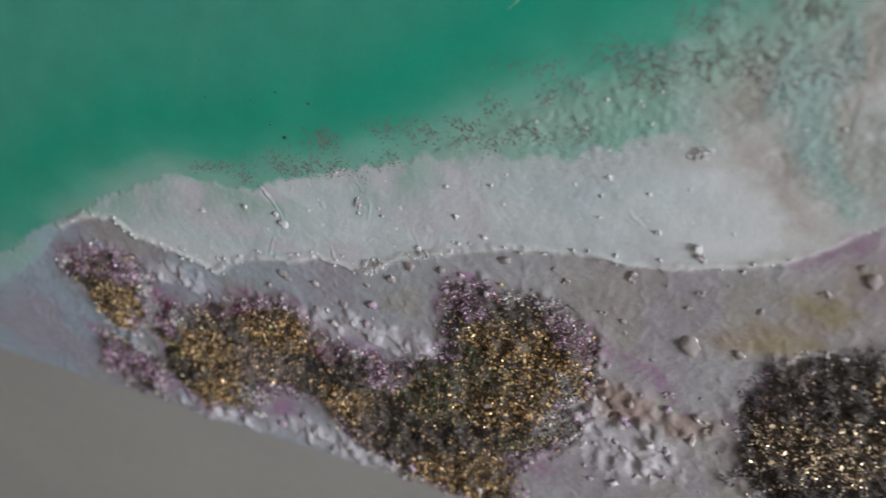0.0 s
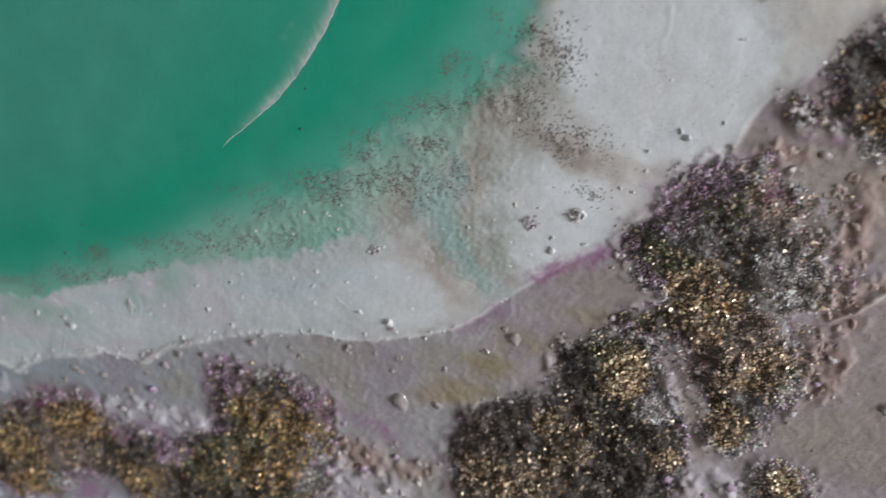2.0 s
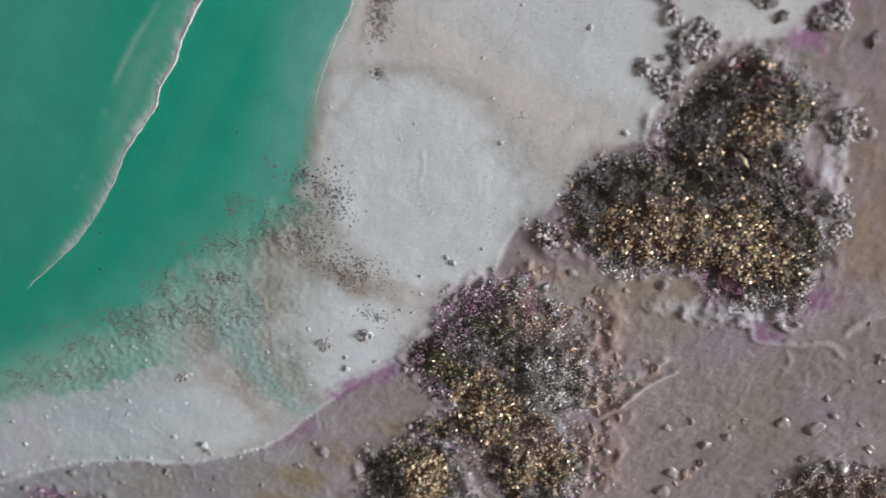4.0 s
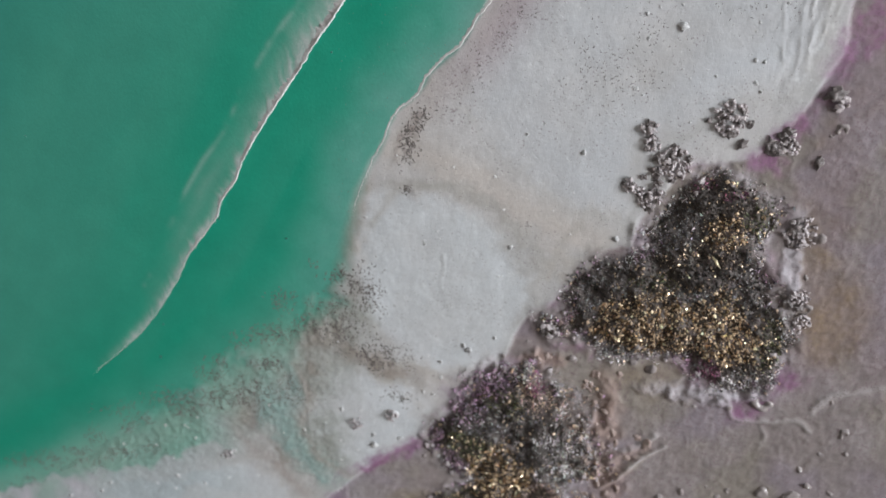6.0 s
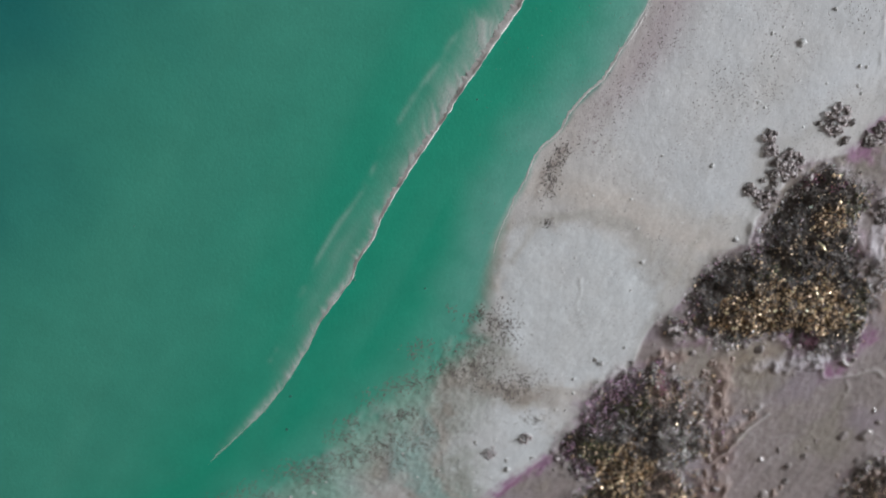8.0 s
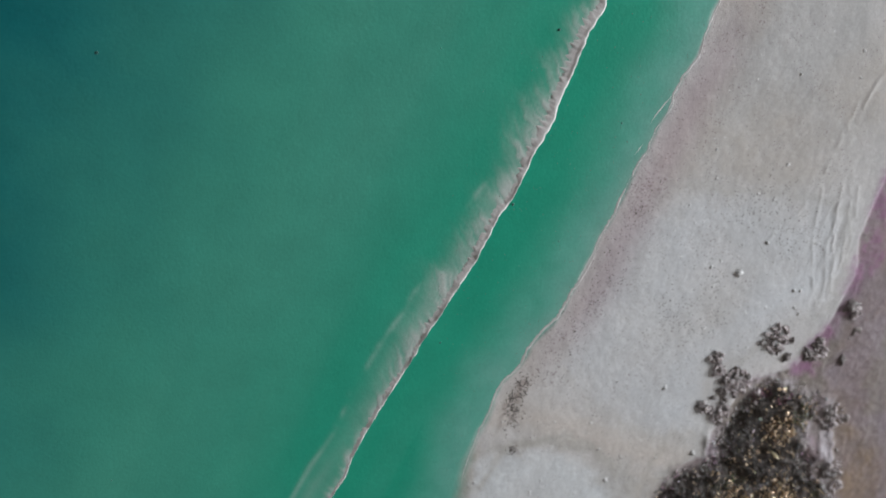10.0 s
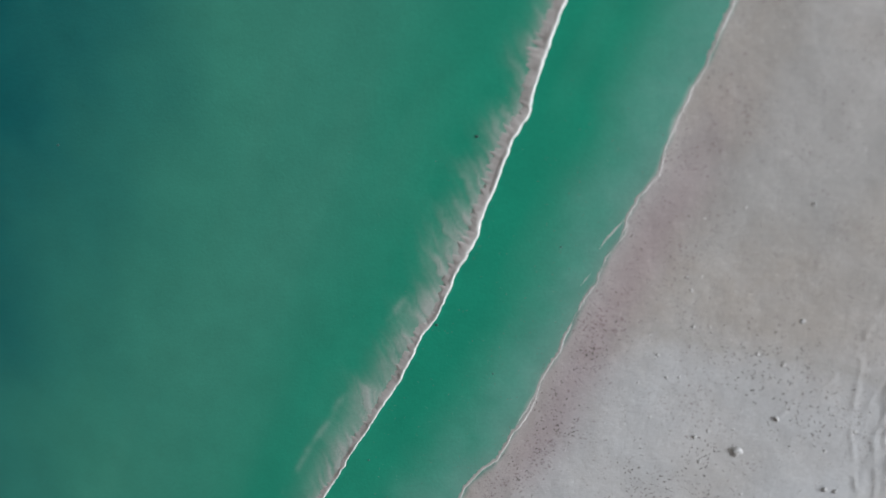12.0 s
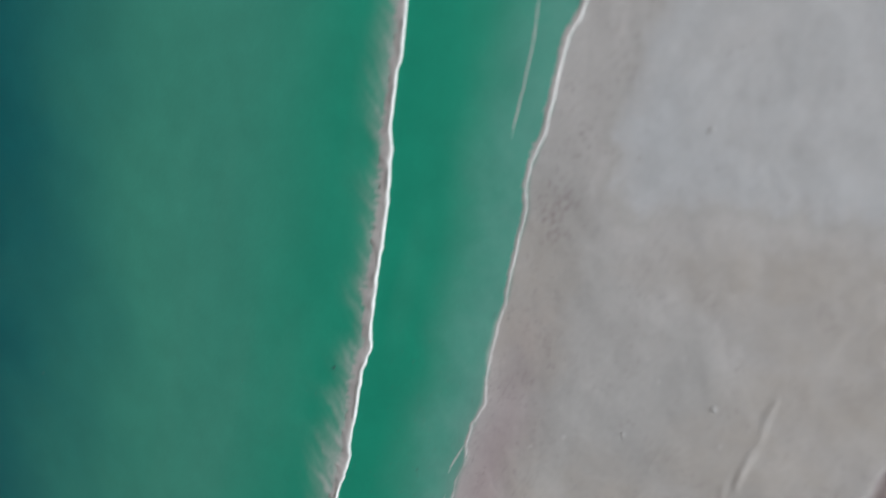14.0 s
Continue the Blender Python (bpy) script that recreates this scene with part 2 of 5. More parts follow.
SHORE = [(-500, -235), (-370, -208), (-334, -192), (-298, -166), (-261, -143), (-231, -127), (-206, -126), (-192, -125), (-181, -119), (-158, -110), (-149, -106), (-130, -98), (-118, -89), (-105, -81),
         (-83, -67), (-59, -54), (-44, -40), (-25, -25), (-12, -16), (1, -4), (8, 9), (12, 22)]
WASH = [(-130, -96), (-118, -87), (-105, -80), (-83, -66), (-59, -53), (-44, -39), (-25, -24), (-12, -16), (-9, -28), (-11, -45), (-10, -61), (-3, -77), (7, -86), (-2, -92), (-12, -93),
        (-22, -84), (-36, -76), (-52, -72), (-65, -79), (-81, -87), (-98, -91), (-107, -92), (-121, -98)]
LIP = [(-297, -169), (-281, -159), (-265, -156), (-257, -163), (-240, -165), (-228, -168), (-220, -171), (-212, -164), (-200, -158), (-187, -156), (-172, -150), (-158, -151), (-150, -150), (-139, -141),
       (-128, -137), (-118, -132), (-106, -128), (-98, -125), (-86, -123), (-68, -120), (-61, -121), (-52, -120), (-38, -116), (-28, -113), (-13, -106), (-4, -99), (6, -89)]
EDGE = [(19, -77), (40, -61), (53, -48), (64, -34), (74, -20), (76, -12), (81, -4), (88, -1), (96, 9), (103, 18), (108, 24), (114, 26), (119, 25), (118, 30), (120, 37), (124, 43), (134, 57),
        (157, 61), (169, 76), (181, 97), (181, 113), (186, 126), (193, 143), (212, 170), (260, 200), (400, 260)]

SEA_AREA = SHORE + CREST_B + [(X1, Y1 + 200), (X0 - 200, Y1 + 200), (X0 - 200, -235)]
FLAT_AREA = [(X0 - 200, -250), (-360, -225), (-320, -195)] + LIP + EDGE + [(X1 + 200, 260), (X1 + 200, Y0 - 200), (X0 - 200, Y0 - 200)]
MIST_AREA = CREST_A[3:27] + [(36, 160), (22, 143), (6, 121), (-4, 106), (-13, 95), (-23, 80), (-32, 64), (-41, 52), (-52, 36), (-62, 16), (-70, 0)]

CLUSTERS = [
    [(-297, -182), (-280, -176), (-266, -176), (-258, -183), (-261, -203), (-272, -220), (-285, -220), (-291, -209), (-298, -201), (-303, -198)],
    [(-115, -148), (-108, -144), (-97, -146), (-88, -144), (-80, -146), (-71, -153), (-66, -162), (-67, -172), (-68, -184), (-76, -194), (-68, -204), (-75, -217), (-88, -224), (-92, -240), (-90, -264),
     (-124, -267), (-148, -261), (-173, -240), (-183, -228), (-199, -231), (-217, -250), (-243, -258), (-257, -246), (-258, -226), (-260, -213), (-253, -196), (-237, -197), (-213, -185), (-190, -178),
     (-181, -185), (-170, -195), (-155, -194), (-143, -197), (-128, -184), (-120, -174), (-120, -160)],
    [(-12, -205), (-16, -172), (-9, -146), (7, -138), (25, -131), (26, -116), (28, -106), (39, -101), (48, -97), (59, -99), (62, -113), (64, -124), (73, -138), (76, -149), (74, -175), (60, -205), (20, -225)],
    [(59, -34), (68, -27), (79, -28), (85, -23), (89, -32), (94, -33), (99, -39), (97, -47), (106, -48), (108, -61), (110, -69), (105, -77), (99, -81), (100, -88), (105, -95), (111, -98), (110, -111),
     (105, -122), (97, -137), (91, -144), (83, -141), (79, -121), (75, -112), (73, -100), (60, -97), (50, -97), (43, -94), (51, -88), (61, -83), (65, -79), (57, -76), (51, -74), (50, -65), (43, -62),
     (46, -55), (52, -51), (56, -42)],
    [(87, -5), (93, -7), (97, 0), (96, 6), (101, 15), (105, 20), (115, 20), (126, 26), (122, 32), (128, 38), (133, 45), (137, 52), (142, 54), (148, 55), (155, 52), (160, 46), (164, 45), (167, 41),
     (165, 36), (161, 30), (163, 21), (166, 14), (167, 6), (173, 0), (178, -7), (176, -15), (175, -27), (169, -29), (160, -27), (155, -30), (151, -26), (144, -21), (140, -17), (124, -16), (117, -18),
     (107, -13), (98, -11), (91, -12)],
    [(179, -111), (188, -97), (203, -93), (222, -97), (235, -120), (215, -140), (185, -135)],
    [(101, -153), (108, -145), (117, -148), (125, -160), (118, -176), (104, -178), (99, -166)],
    [(-294, -229), (-279, -231), (-261, -238), (-261, -250), (-275, -262), (-288, -260), (-298, -252)],
]
KNOTS = [(147, 75, 8), (130, 58, 8), (123, 46, 6), (116, 50, 4), (176, 34, 8), (179, 10, 5), (181, 0, 4), (90, -8, 5), (167, 66, 6), (182, 81, 4), (121, 70, 4), (122, 65, 4)]

# height and pigment of the whole surface
MAGENTA_SPOTS = [(13, -80, 15, 2.5, 40), (34, -66, 13, 3, 35), (105, -16, 14, 4, -10), (146, -21, 12, 9, 0), (166, -39, 9, 8, 0), (170, 72, 16, 5, 45), (185, 105, 14, 5, 60),
                 (75, -28, 16, 6, 10), (54, -44, 9, 14, -30), (176, -26, 8, 5, 0), (-4, -100, 12, 5, 30), (158, 58, 9, 5, 0), (190, 130, 14, 6, 80)]
MAGENTA_WEST = [(-250, -193, 12, 6, 0), (-204, -180, 25, 6, 10), (-160, -192, 24, 7, 0), (-128, -183, 10, 9, 0), (-114, -150, 10, 9, 0), (-72, -155, 10, 14, 20),
                (-285, -236, 22, 7, -25), (-264, -180, 12, 6, 0), (-82, -232, 8, 12, 0), (-41, -171, 20, 2.5, -40), (-204, -243, 14, 8, 0), (-296, -192, 7, 14, 0)]
DEEP_MAGENTA = [(169, -33, 8, 6, 0), (143, -24, 7, 5, -30), (171, 74, 14, 5, 50), (185, 102, 17, 6, 62), (190, 126, 13, 6, 80), (147, -21, 10, 7, 0), (105, -16, 12, 3, -10), (161, 58, 10, 4, 0), (20, -76, 12, 2, 40), (178, -27, 8, 4, 0), (165, -38, 7, 5, 0), (-251, -193, 10, 4, 0), (-204, -179, 16, 3, 10)]
BROWN_SPOTS = [(0, -15, 15, 12, 40), (-32, -42, 22, 12, 40), (-62, -58, 22, 9, 30), (-88, -76, 20, 6, 20), (12, 28, 5, 24, -25), (38, 66, 4, 10, -30), (20, -30, 22, 6, -25), (26, -53, 4, 3, 0), (20, 8, 5, 20, -10),
               (186, 45, 10, 30, 0), (192, 0, 12, 18, 0), (195, 95, 14, 20, 0), (-60, -182, 14, 10, 0), (-17, -137, 18, 7, 30), (135, -28, 20, 9, 0)]
CREAM_SPOTS = [(206, 214, 45, 9, -12), (215, 202, 30, 12, -8), (205, 186, 28, 14, 0), (58, 49, 22, 6, -25), (92, 36, 26, 8, -15), (96, 16, 16, 5, -45), (40, -32, 20, 4, -20), (14, 22, 5, 20, -20), (45, 82, 9, 20, -35), (70, 118, 9, 30, -35),
               (115, 90, 24, 14, 20), (105, 150, 14, 40, -25), (140, 150, 30, 24, 0), (180, 170, 25, 18, 0), (130, 218, 14, 30, -25)]
TEAL_SPOTS = [(-25, -47, 10, 20, 28), (-12, -66, 6, 20, 30), (-62, -76, 4, 2, 0), (0, -80, 9, 3, -20), (-44, -44, 14, 8, 30)]
SILT_SPOTS = [(-33, -46, 7, 9, 0), (-18, -50, 6, 8, 0), (-26, -33, 10, 4, 10), (-62, -69, 12, 4, 15), (-45, -58, 11, 5, 20), (-22, -76, 9, 4, -40), (-5, -32, 4, 9, 20), (2, -14, 14, 9, 20), (22, -27, 16, 4, -20), (-84, -80, 9, 3, 10)]
KNOB_SPOTS = [(113, -45, 7, 18, 0), (116, -72, 8, 14, 0), (113, -102, 9, 18, 0), (122, -64, 10, 4, 30), (88, -22, 8, 4, 0), (-55, -185, 14, 10, 0), (-30, -186, 12, 6, 20), (-115, -268, 40, 9, 0)]
FROST_SPOTS = [(-48, -208, 20, 16, 0), (-68, -196, 8, 14, 0), (-175, -256, 36, 10, 0), (-235, -262, 26, 6, 0), (-150, -182, 34, 7, 0), (-240, -180, 18, 6, 0), (92, -165, 18, 12, 0), (66, -140, 7, 20, 0), (176, 22, 4, 20, 0), (150, -31, 24, 4, 0)]
WASH_SPOTS = [(-20, -42, 36, 24, 40), (-62, -70, 38, 14, 25), (-8, -66, 18, 26, 20), (10, -8, 12, 14, 0)]
OLIVE_SPOTS = [(0, -122, 12, 7, 0), (15, -107, 14, 8, 20), (36, -93, 10, 5, 0), (-8, -139, 12, 8, 0), (118, -70, 14, 5, 35)]


BANDS = [([(-16, -24), (-11, -40), (-19, -58), (-13, -71), (-6, -81), (6, -88)], 4.5, (0.26, 0.355, 0.335), 0.75), ([(-24, -30), (-24, -46), (-28, -56)], 6, (0.27, 0.37, 0.345), 0.7),
         ([(-42, -60), (-33, -73), (-21, -82), (-12, -95)], 3.0, (0.36, 0.31, 0.29), 0.8), ([(-27, -34), (-29, -48), (-31, -62)], 2.2, (0.24, 0.21, 0.20), 0.8),
         ([(-10, -30), (-6, -44), (-10, -60), (-3, -74), (8, -84)], 2.2, (0.37, 0.33, 0.30), 0.75), ([(-42, -44), (-34, -48), (-34, -58)], 4, (0.31, 0.26, 0.215), 0.8),
         ([(34, 60), (48, 56), (66, 46), (84, 36), (104, 26)], 7, (0.53, 0.475, 0.445), 0.9), ([(30, 47), (50, 46), (68, 37), (80, 24), (88, 12)], 1.8, (0.40, 0.37, 0.35), 0.75), ([(22, 30), (34, 46), (60, 45), (78, 30), (92, 14)], 1.6, (0.41, 0.38, 0.355), 0.65), ([(100, 34), (92, 26), (88, 12)], 1.6, (0.43, 0.39, 0.36), 0.8)]


def warp(x, y):
    """Places shifted by noise, so that stains get ragged outlines."""
    wx = x + 10 * (fbm(x, y, 16, 1) - 0.5) + 6 * (fbm(x, y, 4, 4) - 0.5)
    wy = y + 10 * (fbm(x, y, 16, 2) - 0.5) + 6 * (fbm(x, y, 4, 5) - 0.5)
    return wx, wy


def spots(w, rows, soft=0.4):
    """How strongly a shifted place lies within any of the soft oval stains."""
    wx, wy = w
    most = np.zeros(wx.shape)
    for cx, cy, rx, ry, turn in rows:
        near = np.hypot(wx - cx, wy - cy) < 1.5 * max(rx, ry)
        c, s = math.cos(radians(turn)), math.sin(radians(turn))
        px, py = wx[near] - cx, wy[near] - cy
        u, v = (px * c + py * s) / rx, (-px * s + py * c) / ry
        most[near] = np.maximum(most[near], 1 - step(soft, 1.4, np.hypot(u, v)))
    return most


LOBES = [[(19, 39), (31, 42), (52, 40), (65, 34), (73, 22), (82, 11), (84, 1), (76, -6), (72, -21), (45, -31), (30, -22), (20, -8), (17, 12)],
         [(-7, -45), (0, -35), (16, -31), (34, -41), (46, -56), (29, -68), (15, -80), (-2, -78), (-9, -61)],
         [(58, 78), (62, 92), (69, 110), (80, 132), (110, 140), (150, 128), (175, 122), (173, 99), (164, 84), (138, 77), (118, 63), (114, 37), (101, 41), (85, 49), (68, 62)],
         [(-59, -92), (-48, -84), (-33, -82), (-21, -89), (-17, -97), (-24, -107), (-45, -113), (-57, -106)],
         [(-186, -122), (-163, -117), (-137, -106), (-130, -120), (-153, -144), (-186, -150), (-202, -144)],
         [(159, 247), (166, 263), (176, 277), (190, 300), (260, 290), (250, 222), (220, 228), (188, 236), (165, 239)]]


CREST_A_LINE, CREST_B_LINE = smooth_line(CREST_A, 5), smooth_line(CREST_B, 4)
CREASES = [([(112, -80), (120, -74), (129, -64), (137, -58)], 0.95, 1.0), ([(108, -75), (117, -65), (126, -59), (133, -54)], 0.7, 1.2), ([(110, -77), (119, -69), (131, -60)], -0.6, 1.6),
           ([(147, -31), (155, -32), (159, -37), (162, -43), (173, -44), (184, -43), (190, -47)], 0.6, 1.0), ([(190, -38), (195, -32), (201, -29), (215, -26)], 0.55, 1.3), ([(172, -47), (174, -50), (172, -56)], 0.35, 0.9),
           ([(49, 19), (49.5, 13), (48, 9), (49, 4)], 0.14, 0.45), ([(190, 188), (185, 179), (177, 165)], 0.275, 0.8)]
WRINKLES = [([(175, 167), (172, 162), (167, 153), (163, 142), (162, 132), (160, 119), (160, 112), (161, 101), (163, 88), (160, 78)], 0.228, 0.7), ([(173, 160), (168, 153), (161, 138), (154, 128), (146, 123), (140, 116)], 0.209, 0.65),
            ([(161, 178), (153, 167), (150, 157)], 0.133, 0.6), ([(171, 135), (169, 118), (170, 105), (170, 92)], 0.266, 0.8), ([(175, 137), (175, 118), (174, 105)], 0.228, 0.8), ([(178, 134), (178, 117), (176, 106)], 0.19, 0.7),
            ([(165, 90), (163, 83), (158, 76)], 0.19, 0.8), ([(154, 159), (156, 151)], 0.114, 0.5), ([(165, 112), (167, 100), (166, 88)], 0.152, 0.7)]
CRACKS = [([(-188, -145), (-190, -150), (-193, -156)], 0.5), ([(-166, -142), (-164, -147), (-163, -152)], 0.6), ([(-149, -131), (-146, -133), (-149, -137)], 0.4), ([(-137, -115), (-134, -120), (-132, -126), (-129, -135)], 0.5),
          ([(-191, -123), (-185, -131), (-182, -139)], 0.8), ([(-62, -96), (-59, -102), (-55, -105)], 0.5), ([(-172, -112), (-170, -120), (-165, -127)], 0.4), ([(-152, -110), (-147, -120), (-148, -128)], 0.35),
          ([(-205, -150), (-203, -158), (-205, -165)], 0.5), ([(-236, -165), (-234, -175), (-228, -185)], 0.5), ([(-118, -140), (-112, -150), (-104, -153)], 0.4)]


def mound(x, y):
    """Height of the crystal beds, and depth within the nearest of them."""
    wx = x + 7 * (fbm(x, y, 9, 3) - 0.5)
    wy = y + 7 * (fbm(x, y, 9, 6) - 0.5)
    depth = np.full(x.shape, -99.0)
    for pts in CLUSTERS:
        near = (x > min(p[0] for p in pts) - 12) & (x < max(p[0] for p in pts) + 12) & (y > min(p[1] for p in pts) - 12) & (y < max(p[1] for p in pts) + 12)
        d = np.full(x.shape, -99.0)
        d[near] = area_distance(wx[near], wy[near], pts)
        depth = np.maximum(depth, d)
    return 3.0 * (1 - np.exp(-np.clip(depth, 0, 99) / 5)), depth


def mixed(col, tint, amount):
    return col + (np.array(tint) - col) * np.clip(amount, 0, 1)[..., None]


def surface(x, y):
    """Height in mm and the pigments of the painted surface."""
    n1, n2, n3 = fbm(x, y, 60, 0), fbm(x, y, 18, 1), fbm(x, y, 5, 2)
    n4 = fbm(x, y, 2.2, 6, 3)
    w = warp(x, y)
    wob = 5 * (n2 - 0.5) + 3 * (n3 - 0.5)
    sea = area_distance(x, y, SEA_AREA)
    flat = area_distance(x, y, FLAT_AREA)
    da, along_a = line_distance(x, y, CREST_A_LINE)
    dl, _ = line_distance(x + 1.5 * (n3 - 0.5), y + 2.5 * (n3 - 0.5), LIP)
    hill, depth = mound(x, y)
    outer = inside(x, y, CREST_A + [(X1, Y1 + 300), (X0 - 200, Y1 + 300), (X0 - 200, -160), (-200, -85)])
    south = step(25, -5, y)

    # sea
    h = 0.25 * (n1 - 0.5)
    c_near, c_mid, c_deep, c_pale = ((0.010, 0.262, 0.167), (0.048, 0.262, 0.192), (0.0, 0.105, 0.118), (0.12, 0.34, 0.28))
    open_end, _ = line_distance(x, y, [(-100, -43), (-200, -85), (-700, -160)])
    far = np.where(outer, np.minimum(da, 1.1 * open_end), 0)
    low = step(50, -20, y)
    mid = step(4, 70, np.minimum(sea, da + 20) * low + (da + 12 * n1) * (1 - low))
    mid = mid * np.where(outer, 1, 0.3 + 0.7 * step(18, 42, sea))
    col = mixed(np.zeros(x.shape + (3,)) + np.array(c_near), c_mid, mid)
    deep = step(70, 190, far + 60 * (n1 - 0.5)) * step(-60, 120, y) + 0.35 * step(60, 200, far) * step(60, -60, y)
    col = mixed(col, c_deep, deep)
    pale = step(28, 2, sea + 10 * (n2 - 0.5)) * (0.4 + 0.45 * step(-25, 30, y))
    col = mixed(col, c_pale, pale * (0.75 + 0.5 * n3))
    col = mixed(col, (0.17, 0.37, 0.30), 0.75 * step(15, 2, sea + 9 * (n2 - 0.5)) * step(-60, -120, x) * step(-300, -250, x))
    # long pale drifts in the pour
    drift = value_noise((x * 0.87 - y * 0.5) * 1.0, (x * 0.5 + y * 0.87) * 0.18, 9, 6)
    col = mixed(col, (0.10, 0.33, 0.25), 0.1 * step(0.4, 0.9, drift) * step(6, 20, sea) * step(110, 60, far))
    # a thin pale film behind the outer crest, and feathers of foam combed off it
    ux, slant = x * 0.5 + y * 0.86 + 5 * (fbm(x, y, 7, 4) - 0.5) + 2 * (n4 - 0.5), 0.8 * da
    film = np.where(outer, step(-3, 10, area_distance(x + 5 * (n2 - 0.5), y, MIST_AREA)), 0)
    col = mixed(col, (0.27, 0.37, 0.335), film * (0.05 + 0.45 * n2))
    rim_line, _ = line_distance(x + 2 * (n2 - 0.5), y, MIST_AREA[24:])
    col = mixed(col, (0.36, 0.43, 0.40), 0.35 * np.exp(-(rim_line / 1.1) ** 2) * step(0.5, 0.68, n2) * outer)
    comb = 0.5 * value_noise(ux - slant, 0.15 * da + 0.05 * ux, 1.5, 3) + 0.5 * value_noise(ux - slant, 0.12 * da, 0.8, 5)
    reach = (2.2 + step(0.22, 0.5, along_a) * (2.5 + 4.5 * value_noise(ux, ux * 0, 7, 2))) * (1 - 0.35 * step(0.66, 0.8, along_a))
    mist = np.where(outer, np.exp(-(da / reach) ** 1.6), 0) * (0.3 + 1.3 * comb ** 1.5) * (0.4 + 1.1 * n3) * step(0.0, 0.06, along_a)
    col = mixed(col, (0.49, 0.48, 0.475), np.clip(mist, 0, 0.8))
    h = h + 0.2 * mist * comb

    # beach
    beach = np.zeros(x.shape + (3,)) + np.array((0.515, 0.487, 0.482))
    beach = mixed(beach, (0.42, 0.405, 0.40), step(0.42, 0.66, n1) * 0.6)
    for rows, tint, force in ((CREAM_SPOTS, (0.46, 0.415, 0.385), 0.7), (BROWN_SPOTS, (0.29, 0.235, 0.195), 0.8)):
        beach = mixed(beach, tint, spots(w, rows) * force * (0.4 + 1.1 * n3))
    for pts in LOBES:
        faint, wide = (0.8 if pts[0][0] < -20 else 1), (12 if pts[0][0] == 58 else 3 if pts[0][0] == 159 else 1)
        d = area_distance(w[0] + 4 * (n3 - 0.5), w[1], pts)
        beach = mixed(beach, (0.52, 0.52, 0.54) if wide > 2 else (0.575, 0.582, 0.60), faint * (step(-4 - wide, 4 + wide, d) * (0.5 + 0.7 * n2) - 0.25 * step(6, 22, d)))
        beach = mixed(beach, (0.40, 0.37, 0.345), 0.35 * np.exp(-((d + 2.5) / 2.2) ** 2) * (0.3 + n2) * step(-100, -60, x))
    beach = mixed(beach, (0.30, 0.305, 0.28), spots(w, WASH_SPOTS) * (0.3 + 1.2 * n3))
    beach = mixed(beach, (0.285, 0.25, 0.22), 0.85 * spots(w, SILT_SPOTS, 0.2) * step(0.35, 0.6, n3))
    beach = mixed(beach, (0.25, 0.355, 0.325), spots(w, TEAL_SPOTS) * (0.25 + 1.0 * n3))
    for pts, wide, tint, force in BANDS:
        d, _ = line_distance(x + 5 * (n2 - 0.5) + 5 * (n3 - 0.5), y + 4 * (n3 - 0.5) + 2 * (n4 - 0.5), smooth_line(pts, 4))
        beach = mixed(beach, tint, force * np.exp(-(d / wide) ** 2) * (0.35 + 1.1 * n3))
    beach = mixed(beach, (0.455, 0.485, 0.50), 0.75 * step(-20, -70, x))
    # greyer sand at upper right, darkened partly for lens falloff put into its colour
    beach = beach * (1 - 0.12 * step(95, 160, y) * step(95, 150, x))[..., None]
    beach = mixed(beach, (0.40, 0.455, 0.48), 0.55 * step(-20, -70, x) * step(0.42, 0.64, fbm(x * 0.6, y * 1.6, 16, 3)))
    beach = mixed(beach, (0.46, 0.425, 0.465), 0.7 * step(-20, -70, x) * step(0.46, 0.62, fbm(x * 0.7, y * 1.4, 20, 6)))
    beach = mixed(beach, (0.26, 0.36, 0.39), 0.9 * step(-268, -305, x))
    west = step(-60, -110, x)
    wash = area_distance(w[0], w[1], WASH)
    beach = mixed(beach, (0.175, 0.355, 0.285), step(-1.0, 1.5, wash) * step(-32, -62, x) * (0.55 + 0.5 * n2))
    shallow = 3.0 * step(75, 25, y) * (1 - west)
    on_beach = step(1.3 + shallow + 1.5 * south * (1 - west), -1.3 - shallow - 3.5 * south * (1 - west), sea + wob * (0.5 + (2.4 - 1.7 * west) * south) + 2.5 * south * (n4 - 0.5))
    col = mixed(col, beach, 0) * (1 - on_beach[..., None]) + beach * on_beach[..., None]
    # shallow margin below the inner shore
    margin = np.exp(-((sea + 5) / 10) ** 2) * step(45, 10, y) * step(-4, -16, x)
    col = mixed(col, (0.24, 0.37, 0.31), margin * 0.75 * step(0.3, 0.65, n2))

    # grey-mauve flat beyond the beach
    land = np.zeros(x.shape + (3,)) + np.array((0.264, 0.219, 0.212))
    land = mixed(land, (0.325, 0.28, 0.28), step(0.4, 0.7, n2) * 0.7)
    land = mixed(land, (0.29, 0.225, 0.235), step(0.45, 0.7, n1) * 0.6)
    land = mixed(land, (0.20, 0.165, 0.15), step(0.55, 0.75, n3) * 0.35)
    land = mixed(land, (0.315, 0.305, 0.315), step(45, -35, x) * 0.85)
    land = mixed(land, (0.25, 0.285, 0.335), step(-60, -280, x) * 0.9)
    for rows, tint, force in ((BROWN_SPOTS, (0.27, 0.19, 0.13), 0.75), (OLIVE_SPOTS, (0.25, 0.205, 0.125), 0.85)):
        land = mixed(land, tint, spots(w, rows) * force * (0.3 + 1.2 * n3))
    land = mixed(land, (0.275, 0.225, 0.265), 0.6 * step(0.5, 0.66, fbm(x, y, 40, 4)))
